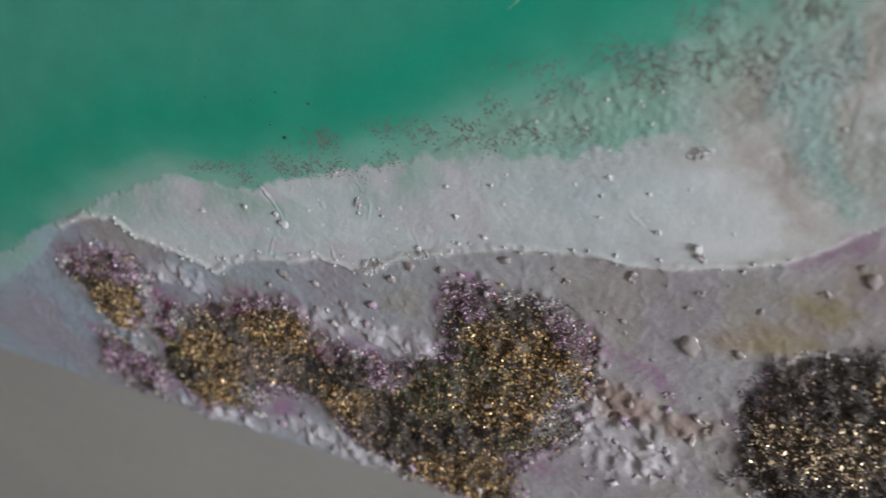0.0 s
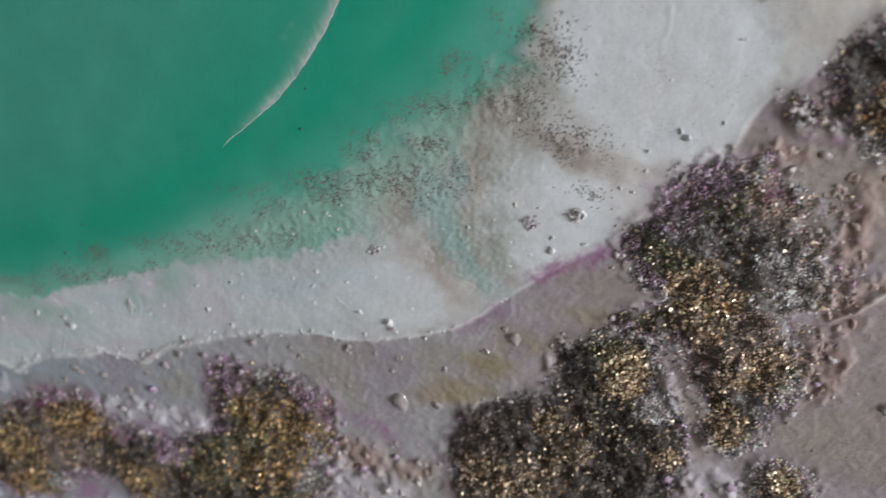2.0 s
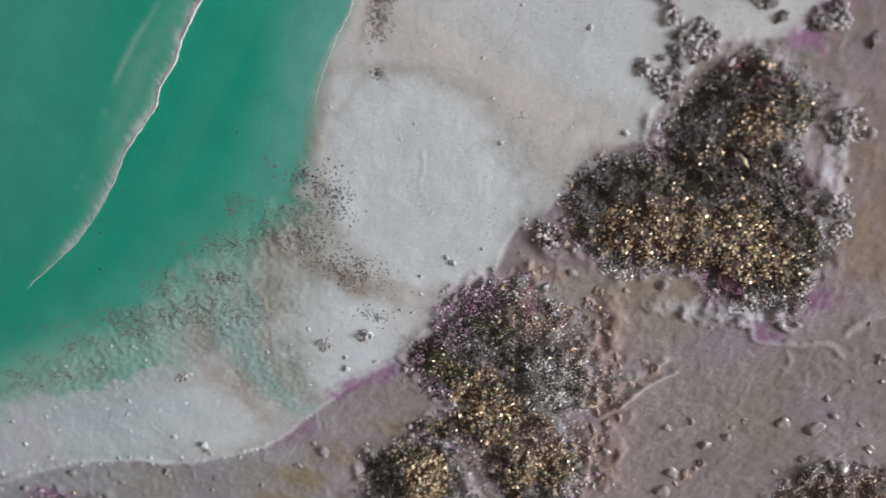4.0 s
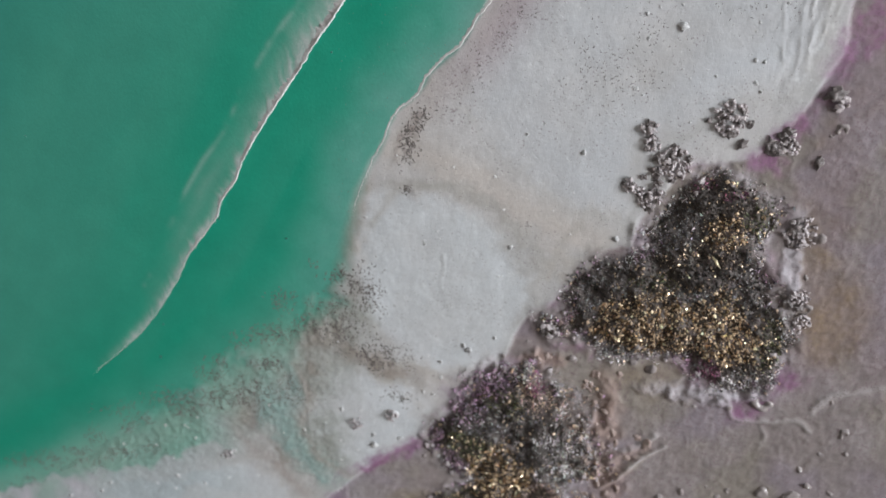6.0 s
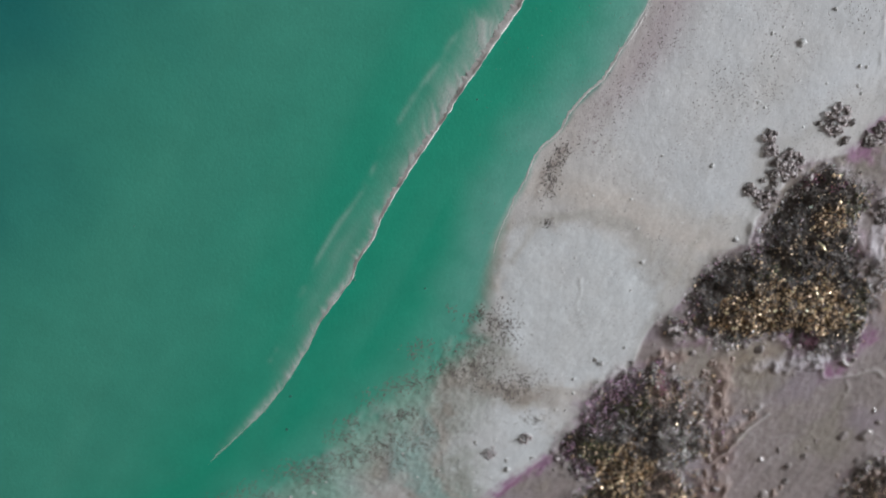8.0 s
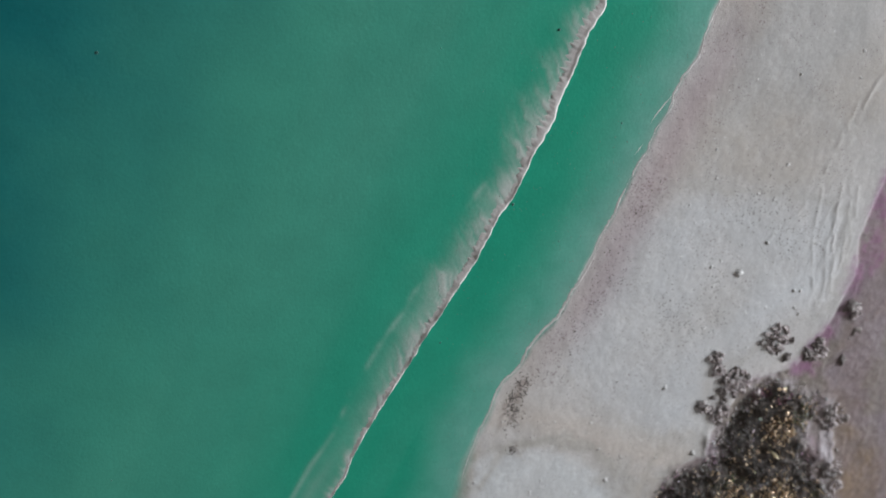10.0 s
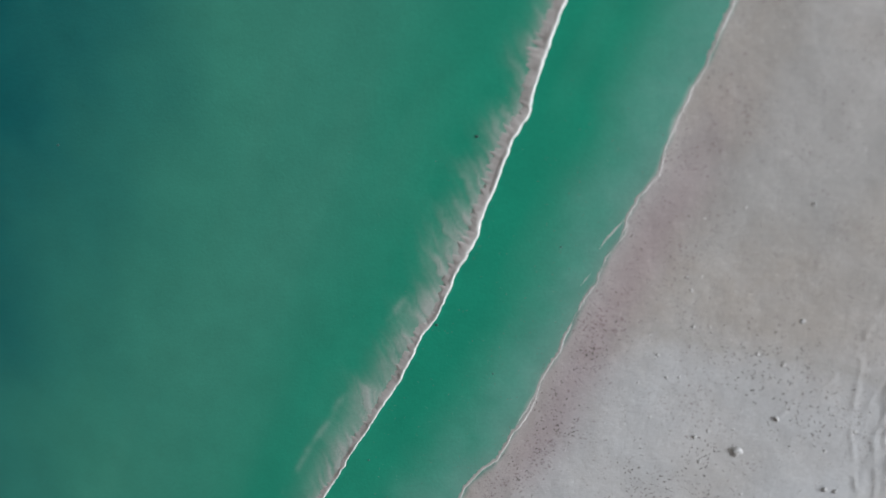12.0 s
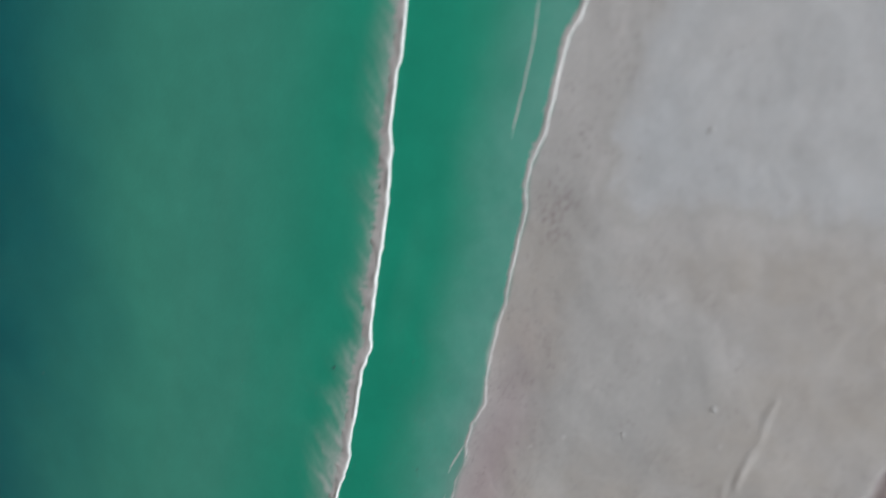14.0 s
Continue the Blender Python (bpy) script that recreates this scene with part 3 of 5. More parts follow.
    land = mixed(land, (0.255, 0.225, 0.175), 0.45 * step(0.52, 0.68, fbm(x, y, 34, 7)))
    land = land * (0.86 + 0.28 * n4)[..., None]
    land = land * (1 - 0.14 * step(110, 170, x))[..., None]
    on_land = step(-1.0, 1.2, flat + 0.35 * wob)
    col = col * (1 - on_land[..., None]) + land * on_land[..., None]
    mag = spots(w, MAGENTA_SPOTS + MAGENTA_WEST, 0.2) * (1.9 * n3 - 0.25) + 0.35 * np.exp(-(flat / 2.2) ** 2) * step(-20, 20, x) * step(0.5, 0.68, n2)
    mag = mag + (0.5 + 0.5 * step(-30, -90, x)) * np.exp(-((depth + 2) / 4) ** 2) * step(0.5, 0.7, fbm(x, y, 30, 6))
    col = mixed(col, (0.27, 0.125, 0.235), np.minimum(mag * (0.35 + 0.9 * step(0.4, 0.62, fbm(x, y, 6, 3))) * (0.6 + 0.3 * step(-30, -90, x)) * (0.3 + 1.3 * n4), 0.75))
    col = mixed(col, (0.25, 0.12, 0.205), 0.9 * spots(w, DEEP_MAGENTA, 0.2) * (0.25 + 0.75 * step(0.3, 0.6, n3)) * (0.4 + 1.1 * n4))
    # frosty rim, smoky shading painted round the beds, dark earth under the crystals
    col = mixed(col, (0.42, 0.37, 0.40), 0.6 * np.exp(-((depth + 1) / 3) ** 2) * step(0.35, 0.6, n3))
    col = mixed(col, (0.17, 0.145, 0.13), 0.65 * np.exp(-((depth + 1) / 4.5) ** 2) * step(0.42, 0.6, fbm(x, y, 24, 5)))
    bed = step(-2.0, 2.0, depth + 4 * (n3 - 0.5))
    col = mixed(col, (0.105, 0.086, 0.078), bed)

    # relief: plaster layer with a raised lip, wrinkles, creases, crystal beds
    rugged = spots(w, BROWN_SPOTS[:4], 0.3)
    upper = step(0, 40, y)
    h = h + 0.8 * (step(0, -25, sea) * upper + on_beach * (1 - upper) * (1 - 0.7 * west)) * (1 - 0.7 * on_land) + (0.6 * (n2 - 0.5) + 0.2 * (n3 - 0.5)) * on_beach + (0.22 * on_land + 0.7 * rugged + 0.06 * on_beach) * (n4 - 0.5)
    lip = np.exp(-(dl / (0.7 + 1.4 * n2)) ** 2) * step(0.35, 0.8, n2 + 0.5 * n3) * step(5, -25, x) * (0.4 + 1.2 * n4)
    h = h + lip * 0.75
    col = mixed(col, (0.60, 0.585, 0.575), np.minimum(lip * 0.55, 0.7))
    ridge = (1 - np.abs(2 * fbm(w[0], w[1], 7, 3, 3) - 1)) ** 6
    crumple = (1 - np.abs(2 * value_noise(x + 4 * n3, y + 4 * n2, 2.6, 6) - 1)) ** 3
    h = h + ridge * (0.2 * on_land + 0.09 * on_beach * step(-30, -80, x) * (1 - on_land)) + 0.05 * crumple * step(0.45, 0.65, n2) * (on_land + on_beach * step(-30, -80, x) * (1 - on_land))
    grit = np.maximum(spots(w, SILT_SPOTS, 0.3), spots(w, WASH_SPOTS, 0.3)) * on_beach * (1 - on_land)
    h = h + 0.35 * grit * (value_noise(x, y, 1.3, 1) - 0.5)
    for pts, up in CRACKS:
        d, _ = line_distance(x + 3 * (n3 - 0.5), y + 2 * (n2 - 0.5), pts)
        h = h + 0.5 * up * (np.exp(-(d / 0.4) ** 2) - 0.6 * np.exp(-((d - 0.8) / 0.4) ** 2)) * step(0.4, 0.6, n3) * (0.2 + 1.4 * n4)
    wrinkled = np.exp(-((x - 171 - 0.15 * (y - 125)) / 8) ** 2 - ((y - 112) / 24) ** 2)
    fold = 1 - np.abs(2 * value_noise(w[0] * 0.6 + x * 0.4 - 0.32 * y, y * 0.16, 2.0, 4) - 1)
    h = h + 0.3 * wrinkled * fold ** 3 + (0.03 + 0.05 * step(-20, -70, x)) * on_beach * (1 - on_land) * (value_noise(x, y, 1.1, 3) - 0.5)
    for pts, up, wide in CREASES + WRINKLES:
        d, _ = line_distance(x + 3 * (n2 - 0.5), y + 2 * (n3 - 0.5), smooth_line(pts, 4))
        k = np.exp(-((d + 1.2 * (n3 - 0.5)) / wide) ** 2) * (0.3 + 1.2 * n2)
        if (pts, up, wide) in WRINKLES:
            k = k * (0.1 + 0.8 * step(0.42, 0.6, n3)) * (0.5 + n4)
        h = h + up * k
        col = mixed(col, (0.50, 0.47, 0.46), np.clip(0.6 * up * k, 0, 0.5))
    # knobbly crust beside the crystals
    knob = step(0.35, 0.95, 0.65 * value_noise(w[0] * 0.4 + x * 0.6, (w[1] * 0.4 + y * 0.6) * 0.65, 3.3, 5) + 0.35 * fbm(x, y, 2.2, 2) + 0.1)
    rim = np.exp(-((depth + 2.5) / 3.2) ** 2) * step(0.3, 0.6, fbm(x, y, 14, 3))
    brown_knob = spots(w, KNOB_SPOTS, 0.5)
    frost_knob = spots(w, FROST_SPOTS, 0.5)
    h = h + knob * (1.2 * rim + 1.5 * brown_knob * (1 - 0.6 * bed) + 1.7 * frost_knob * (1 - bed)) * (0.4 + 1.1 * n2)
    col = mixed(col, (0.27, 0.19, 0.165), brown_knob * 0.8 * (1 - 0.6 * bed) * (0.5 + n3))
    col = mixed(col, (0.44, 0.40, 0.43), frost_knob * 0.75 * (1 - bed) * (0.4 + n3))
    h = h + hill + bed * (4.5 * (n3 - 0.5) + 6.0 * (fbm(x, y, 12, 4) - 0.5) + 1.0 * (n4 - 0.5))

    dots = 0.5 * on_beach * spots(w, WASH_SPOTS + [(30, -28, 26, 9, -20)], 0.3) * (0.4 + n2) + 0.6 * np.exp(-((sea + 9) / 8) ** 2) * step(35, 85, y) * step(0.3, 0.65, n2) + 0.5 * on_beach * step(0.47, 0.66, fbm(x, y, 9, 4)) * step(10, 60, x)
    dots = np.clip(dots * (1 - on_land) + 1.0 * on_land * (0.35 + 0.65 * step(20, 90, x)) * (0.5 + 0.5 * step(0.35, 0.6, n2)), 0, 1.2)
    dark_mark = spots(w, [(36, 62, 3, 6, -20), (41, 73, 3, 5, -20), (36, 45, 2, 3, 0)], 0.6)
    col = mixed(col, (0.20, 0.155, 0.145), 0.35 * dark_mark * step(0.4, 0.55, n4))
    rosy = np.exp(-((sea + 8) / 8) ** 2) * step(60, 110, y) * step(230, 170, y) * 0.6
    col = mixed(col, (0.40, 0.31, 0.33), rosy)
    gloss = np.clip(1 - on_beach, 0, 1)
    label = np.where(flat > 0, 2, np.where(sea > 0, 0, 1))
    return h, np.clip(col, 0, 1), dots, gloss, label


def axis(lo, fine_lo, fine_hi, hi, fine, coarse):
    a = np.linspace(lo, fine_lo, max(2, int((fine_lo - lo) / coarse) + 1))[:-1] if fine_lo > lo else np.array([])
    b = np.arange(fine_lo, fine_hi, fine)
    return np.concatenate([a, b, np.linspace(fine_hi, hi, int((hi - fine_hi) / coarse) + 2)])


FINE, BLOCK = 0.55, 4
gx, gy = axis(X0, -335, 240, X1, FINE, 5), axis(Y0, Y0, 310, Y1, FINE, 5)
gx, gy = gx[:(len(gx) - 1) // BLOCK * BLOCK + 1], gy[:(len(gy) - 1) // BLOCK * BLOCK + 1]
gx[-1], gy[-1] = X1, Y1
GX, GY = np.meshgrid(gx, gy, indexing="ij")
nx, ny = GX.shape
# open water, far from any shore or foam, takes one large quad in place of a block of small ones
bx, by = GX[::BLOCK, ::BLOCK], GY[::BLOCK, ::BLOCK]
open_water = (area_distance(bx, by, SEA_AREA) > 14) & (line_distance(bx, by, CREST_A)[0] > 26)
calm = open_water[:-1, :-1] & open_water[1:, :-1] & open_water[1:, 1:] & open_water[:-1, 1:]
calm_cell = np.repeat(np.repeat(calm, BLOCK, 0), BLOCK, 1)
needed = np.zeros((nx, ny), bool)
for di in (0, 1):
    for dj in (0, 1):
        needed[di:nx - 1 + di, dj:ny - 1 + dj] |= ~calm_cell
needed[::BLOCK, ::BLOCK] = True
h, col, dots, gloss, label = np.zeros((nx, ny)), np.zeros((nx, ny, 3)), np.zeros((nx, ny)), np.zeros((nx, ny)), np.zeros((nx, ny), int)
h[needed], col[needed], dots[needed], gloss[needed], label[needed] = surface(GX[needed], GY[needed])
# heights within and along the edges of the calm blocks lie on straight lines between their corners
corner = h[::BLOCK, ::BLOCK]
for i in range(BLOCK + 1):
    for j in range(BLOCK + 1):
        u, v = i / BLOCK, j / BLOCK
        flat_h = (corner[:-1, :-1] * (1 - u) + corner[1:, :-1] * u) * (1 - v) + (corner[:-1, 1:] * (1 - u) + corner[1:, 1:] * u) * v
        view = h[i:nx - BLOCK + i:BLOCK, j:ny - BLOCK + j:BLOCK] if i < BLOCK and j < BLOCK else h[i::BLOCK, j::BLOCK][:flat_h.shape[0], :flat_h.shape[1]]
        view[calm] = flat_h[calm]
co = np.stack([GX, GY, h], -1).reshape(-1, 3) * MM
idx = np.arange(nx * ny).reshape(nx, ny)
quads = np.stack([idx[:-1, :-1], idx[1:, :-1], idx[1:, 1:], idx[:-1, 1:]], -1)[~calm_cell]
wide_idx = idx[::BLOCK, ::BLOCK]
wide_quads = np.stack([wide_idx[:-1, :-1], wide_idx[1:, :-1], wide_idx[1:, 1:], wide_idx[:-1, 1:]], -1)[calm]
quads = np.concatenate([quads, wide_quads])
kind = label.reshape(-1)[quads[:, 0]]
for number, (name, text) in enumerate((("sea", "glossy turquoise and green poured resin sea"), ("beach", "pitted white and cream plaster beach"),
                                       ("mud_flat", "grey mauve plaster flat stained brown and magenta"))):
    q = quads[kind == number]
    used, inverse = np.unique(q, return_inverse=True)
    ob = grid_mesh(name, co[used], inverse.reshape(-1, 4), RESIN, painting, text)
    colour_layer(ob, "pigment", col.reshape(-1, 3)[used])
    float_layer(ob, "dots", dots.reshape(-1)[used])
    float_layer(ob, "gloss", gloss.reshape(-1)[used])

box("canvas", (X0 * MM, Y0 * MM, -0.038), (X1 * MM, Y1 * MM, -0.003), CANVAS, painting, "stretched primed canvas edge", 0.002)


def height_at(x, y):
    """Height of the surface in mm, between the points of its grid."""
    x, y = np.atleast_1d(np.asarray(x, float)), np.atleast_1d(np.asarray(y, float))
    i, j = np.clip(np.searchsorted(gx, x) - 1, 0, nx - 2), np.clip(np.searchsorted(gy, y) - 1, 0, ny - 2)
    u, v = np.clip((x - gx[i]) / (gx[i + 1] - gx[i]), 0, 1), np.clip((y - gy[j]) / (gy[j + 1] - gy[j]), 0, 1)
    return (h[i, j] * (1 - u) + h[i + 1, j] * u) * (1 - v) + (h[i, j + 1] * (1 - u) + h[i + 1, j + 1] * u) * v


# ---------- wave crests ----------
def crest(line, width, tall, name, text, seed, broken=False):
    """A raised, ragged ribbon of white paint along a line: steep towards the shore, feathered out to sea."""
    pts = np.array(smooth_line(line, 14))
    seg = np.hypot(*np.diff(pts, axis=0).T)
    s = np.concatenate([[0], np.cumsum(seg)])
    u = np.arange(0, s[-1], 0.45)
    px, py = np.interp(u, s, pts[:, 0]), np.interp(u, s, pts[:, 1])
    tx, ty = np.gradient(px), np.gradient(py)
    ln = np.hypot(tx, ty)
    ax, ay = -ty / ln, tx / ln
    wide = width(u / s[-1]) * (0.55 + 0.9 * fbm(u, u * 0 + seed, 9, seed))
    wide = wide * np.clip(np.minimum(u, s[-1] - u) / 5, 0.08, 1)
    if broken:
        gone = step(0.23, 0.27, u / s[-1]) * step(0.39, 0.36, u / s[-1])
        wide = wide * (1 - gone * step(0.62, 0.42, fbm(u, u * 0 + 9, 11, 2))) + 0.05
    jog = 1.2 * (fbm(u, u * 0 + 3, 7, seed + 1) - 0.5) + 1.1 * min(1, tall) * (fbm(u, u * 0 + 5, 2.4, seed + 2, 2) - 0.5)
    profile = [(-0.3, -0.2), (-0.26, 0.45), (-0.16, 1.0), (0.0, 0.7), (0.3, 0.4), (0.65, 0.2), (1.0, -0.1)]
    # white to mauve-grey paint that also holds a lit shore edge and shaded back
    paint = np.array([(0.74, 0.735, 0.73)] * 3 + [(0.60, 0.565, 0.555), (0.50, 0.46, 0.455), (0.47, 0.45, 0.44), (0.42, 0.44, 0.42)])
    verts, base = [], height_at(px, py)
    for i in range(len(u)):
        for k, (across, up) in enumerate(profile):
            fray = 1 + 0.9 * noise.noise((u[i] * 0.9, k * 0.35, seed + 8)) if k > 3 else 1
            d = across * wide[i] * fray + jog[i]
            lump = 0.65 + 0.7 * noise.noise((u[i] * 0.22, k * 0.7, seed)) + 0.25 * noise.noise((u[i] * 0.6, k * 1.1, seed + 4))
            lump = max(0.45, lump)
            verts.append(((px[i] + ax[i] * d) * MM, (py[i] + ay[i] * d) * MM, (base[i] + up * tall * (lump if up > 0 else 1) * min(1, 0.5 * wide[i])) * MM))
    n = len(profile)
    faces = [(i * n + k, i * n + n + k, i * n + n + k + 1, i * n + k + 1) for i in range(len(u) - 1) for k in range(n - 1)]
    ob = mesh_object(name, verts, faces, CREST, painting, text)
    colour_layer(ob, "pigment", np.tile(paint, (len(u), 1)))
    float_layer(ob, "dots", np.zeros(len(verts)))
    float_layer(ob, "gloss", np.full(len(verts), 0.6))
    return ob


crest(CREST_A, lambda a: 0.25 + 3.0 * np.clip((a - 0.09) / 0.40, 0, 1) - 1.2 * np.clip((a - 0.68) / 0.2, 0, 1), 0.9, "wave_crest", "raised ragged white crest of the outer wave", 3)
crest(CREST_B, lambda a: 0.2 + 0.45 * np.clip((a - 0.03) / 0.1, 0, 1) + 0.9 * np.clip((a - 0.42) / 0.2, 0, 1), 0.6, "wave_crest", "thin raised white crest along the waterline", 5, True)

for strand in ([(91, 167), (96, 173), (100, 177)], [(85, 156), (87, 158), (88.5, 160)], [(62, 109), (67, 117), (70, 123), (72, 128)], [(65, 111), (69, 118), (71.5, 123)], [(100, 177), (99, 172), (95, 167)],
               [(134, 262), (140, 274), (145, 284), (150, 297)]):
    crest(strand, lambda a: 0.4 + 0 * a, 0.25, "foam_strand", "thin strand of white foam beside the waterline", 2)

# ---------- crystal beds ----------
OCT = np.array([(1, 0, 0), (-1, 0, 0), (0, 1, 0), (0, -1, 0), (0, 0, 1), (0, 0, -1)], float)
OCT_F = np.array([(0, 2, 4), (2, 1, 4), (1, 3, 4), (3, 0, 4), (2, 0, 5), (1, 2, 5), (3, 1, 5), (0, 3, 5)])
# fields of each kind of grain, as soft ovals: middle, half width, half height, turn
PLUM_EAST = [(67, -33, 8, 8, 7), (59, -46, 8, 7, 0), (53, -72, 5, 6, 11), (74, -27, 7, 3, 8), (47, -62, 4, 5, 0), (-13, -154, 5, 12, 11), (80, -170, 3, 5, 18)]
PLUM_WEST = [(-112, -150, 8.5, 7, 21), (-71, -151, 9.5, 11, 18), (-85, -236, 11, 14, 22), (-255, -211, 8.5, 8, 21), (-199, -179, 14.6, 4, 16), (-200, -236, 9.5, 9, 18), (-146, -199, 11, 9, 22), (-128, -183, 9.5, 4, 18),
             (-286, -184, 13, 8.5, 13), (-266, -182, 12.6, 6, 18), (-292, -241, 10.4, 12.6, 17), (-273, -242, 10.8, 10.4, 22), (-78, -141, 6, 6, 18)]
ROSE = [(85, -36, 6, 8, 0), (103, -45, 7, 13, 0), (89, -85, 8, 7, 7), (107, -92, 6, 8, 9), (110, -71, 5, 6, 0), (80, -95, 13, 6, 4), (-181, -242, 17.5, 11.7, -13), (-205, -217, 11.7, 11, 20), (-163, -247, 10, 6.7, -11),
        (74, -105, 8, 9, 7), (-3, -155, 8, 11, 14), (205, -115, 25, 20, 0)]
SLATE = [(71, -50, 16, 8, 4), (76, -101, 9, 6, 6), (94, -118, 7, 4, 0), (83, -64, 12, 5, 5), (139, 9, 7, 4, 0), (134, 35, 10, 7, 0), (114, 15, 13, 7, 4), (102, 8, 7, 9, 8), (161, 26, 5, 4, 0), (160, 12, 7, 9, 0),
         (124, 28, 9, 3, 0), (65, -170, 10, 9, 17), (95, -121, 7, 4, 16), (32, -114, 8, 10, 14)]
OLIVE = [(59, -62, 9, 6, 6), (73, -43, 7, 7, 8), (53, -88, 11, 3, 15), (39, -105, 7, 7, 8), (88, -9, 4, 5, 14), (163, 38, 6, 7, 0), (171, -9, 5, 12, 0), (104, -103, 6, 6, 0), (126, 14, 9, 4, 0), (-125, -204, 18, 16, 22),
         (-282, -189, 7, 8.5, 16), (-255, -221, 10, 9, 17), (-104, -183, 9.5, 11, 18), (-92, -220, 12, 7, 24), (41, -104, 10, 4, 11)]
RIME = [(96, -58, 9, 9, 6), (95, -74, 8, 6, 7), (77, -28, 5, 3, 11), (107, -62, 3, 9, 18), (62, -116, 3, 11, 0), (165, 43, 2, 7, 0), (165, -27, 12, 4, 5), (106, -111, 4, 11, 0), (177, -7, 2, 12, 0), (120, -16, 11, 2, 5),
        (-75, -203, 11, 9, 22), (-242, -203, 7, 6, 16), (-268, -259, 7.6, 4, 23), (-74, -184, 4, 11, 14), (-215, -242, 9.5, 8, 18), (62, -129, 8, 7, 7), (84, -156, 5, 12, 22), (63, -113, 3, 10, 18)]
GOLD_EAST = [(72, -75, 12, 12, 5), (76, -87, 5, 9, 0), (108, -69, 3, 7, 0), (93, -104, 12, 10, 5), (50, -114, 9, 11, 6), (128, -7, 20, 9, 3), (117, 1, 9, 8, 6), (134, 4, 5, 8, 11), (153, 0, 7, 11, 0), (149, 34, 7, 5, 8),
             (157, -10, 11, 8, 0), (9, -175, 20, 14, 15), (33, -157, 8, 7, 14), (30, -143, 12, 7, 14), (69, -154, 6, 6, 18), (87, -130, 6, 10, 9), (95, -102, 11, 9, 10), (112, -152, 5, 8, 22)]
GOLD_WEST = [(-99, -167, 12.6, 9, 18), (-88, -175, 18, 15, 22), (-99, -198, 18, 11, 19), (-113, -247, 22, 16, 24), (-70, -180, 4.5, 8, 27), (-166, -223, 11, 10, 22), (-193, -193, 17, 10, 17), (-233, -217, 15, 14, 20),
             (-234, -246, 17, 13, 21), (-276, -206, 12.6, 15, 18)]
SOOT = [(33, -111, 6, 10, 0), (148, 48, 10, 5, 6), (165, 4, 5, 10, 11), (144, 17, 12, 5, 0), (80, -53, 6, 4, 0), (113, 7, 7, 4, 0), (-138, -229, 14, 13, 21), (-169, -206, 14, 9, 21), (-250, -237, 12.6, 12, 18),
        (-293, -196, 7, 6, 16), (-275, -262, 10, 5, 24), (-116, -227, 16, 9, 22), (8, -157, 14, 11, 17), (45, -141, 15, 10, 16), (56, -169, 17.5, 13, 13)]
CRIMSON = [(141, 52, 4, 3, 0), (147, -24, 6, 6, 0), (86, -33, 4, 5, 14), (151, 48, 5, 2, 0), (-70, -159, 4.5, 8, 27), (-251, -195, 7.6, 6, 23), (-219, -189, 18, 4, 16), (-170, -197, 7.6, 5, 23)]
# each kind: its fields, colour, share of metal beads, spread of tone
GRAINS = [([], (0.08, 0.064, 0.054), 0.06, 0.75), (PLUM_EAST, (0.31, 0.20, 0.275), 0.0, 0.5), (PLUM_WEST, (0.325, 0.205, 0.28), 0.0, 0.6), (ROSE, (0.27, 0.195, 0.165), 0.03, 0.5), (SLATE, (0.115, 0.106, 0.106), 0.01, 0.8),
          (OLIVE, (0.062, 0.062, 0.03), 0.12, 0.8), (RIME, (0.42, 0.385, 0.385), 0.02, 0.45), (GOLD_EAST, (0.135, 0.08, 0.037), 0.34, 0.85), (GOLD_WEST, (0.10, 0.06, 0.022), 0.26, 0.85),
          (SOOT, (0.03, 0.024, 0.021), 0.05, 0.7), (CRIMSON, (0.21, 0.075, 0.13), 0.0, 0.5)]


def turned(points, count, stretch=1.0):
    """Each of count copies of the points, turned at random and squeezed unevenly."""
    q = RNG.normal(size=(count, 4))
    q /= np.linalg.norm(q, axis=1)[:, None]
    w, x, y, z = q.T
    rot = np.stack([1 - 2 * (y * y + z * z), 2 * (x * y - z * w), 2 * (x * z + y * w), 2 * (x * y + z * w), 1 - 2 * (x * x + z * z), 2 * (y * z - x * w),
                    2 * (x * z - y * w), 2 * (y * z + x * w), 1 - 2 * (x * x + y * y)], -1).reshape(-1, 3, 3)
    shape = points[None] * RNG.uniform(0.55, 1.25, (count, len(points), 1)) * RNG.uniform(0.6, 1.2, (count, 1, 3)) * stretch
    return np.einsum("nij,nkj->nki", rot, shape)


def crystal_bed(x, y, size, tint, metal, text, lift=0.0):
    ground = height_at(x, y)
    n = len(x)
    sliver = np.where(metal[:, None] > 0.3, 1.0, np.where(tint[:, :1] > 0.16, np.array((1.7, 0.65, 0.6)), np.array((1.2, 0.9, 0.75))))[:, None, :]
    shape = turned(OCT, n, sliver) * size[:, None, None]
    place = np.stack([x, y, ground + lift + size * RNG.uniform(0.0, 0.9, n)], -1)
    spread = (shape + place[:, None]) * MM
    faces = (OCT_F[None] + 6 * np.arange(n)[:, None, None]).reshape(-1, 3)
    ob = grid_mesh("crystal_crust", spread.reshape(-1, 3), faces, CRYSTAL, painting, text)
    ob.data.polygons.foreach_set("use_smooth", np.zeros(len(faces), bool))
    colour_layer(ob, "pigment", np.repeat(np.clip(tint, 0, 1), 6, 0))
    float_layer(ob, "metal", np.repeat(metal, 6))
    tagged(ob, kind="stuff")
    return ob


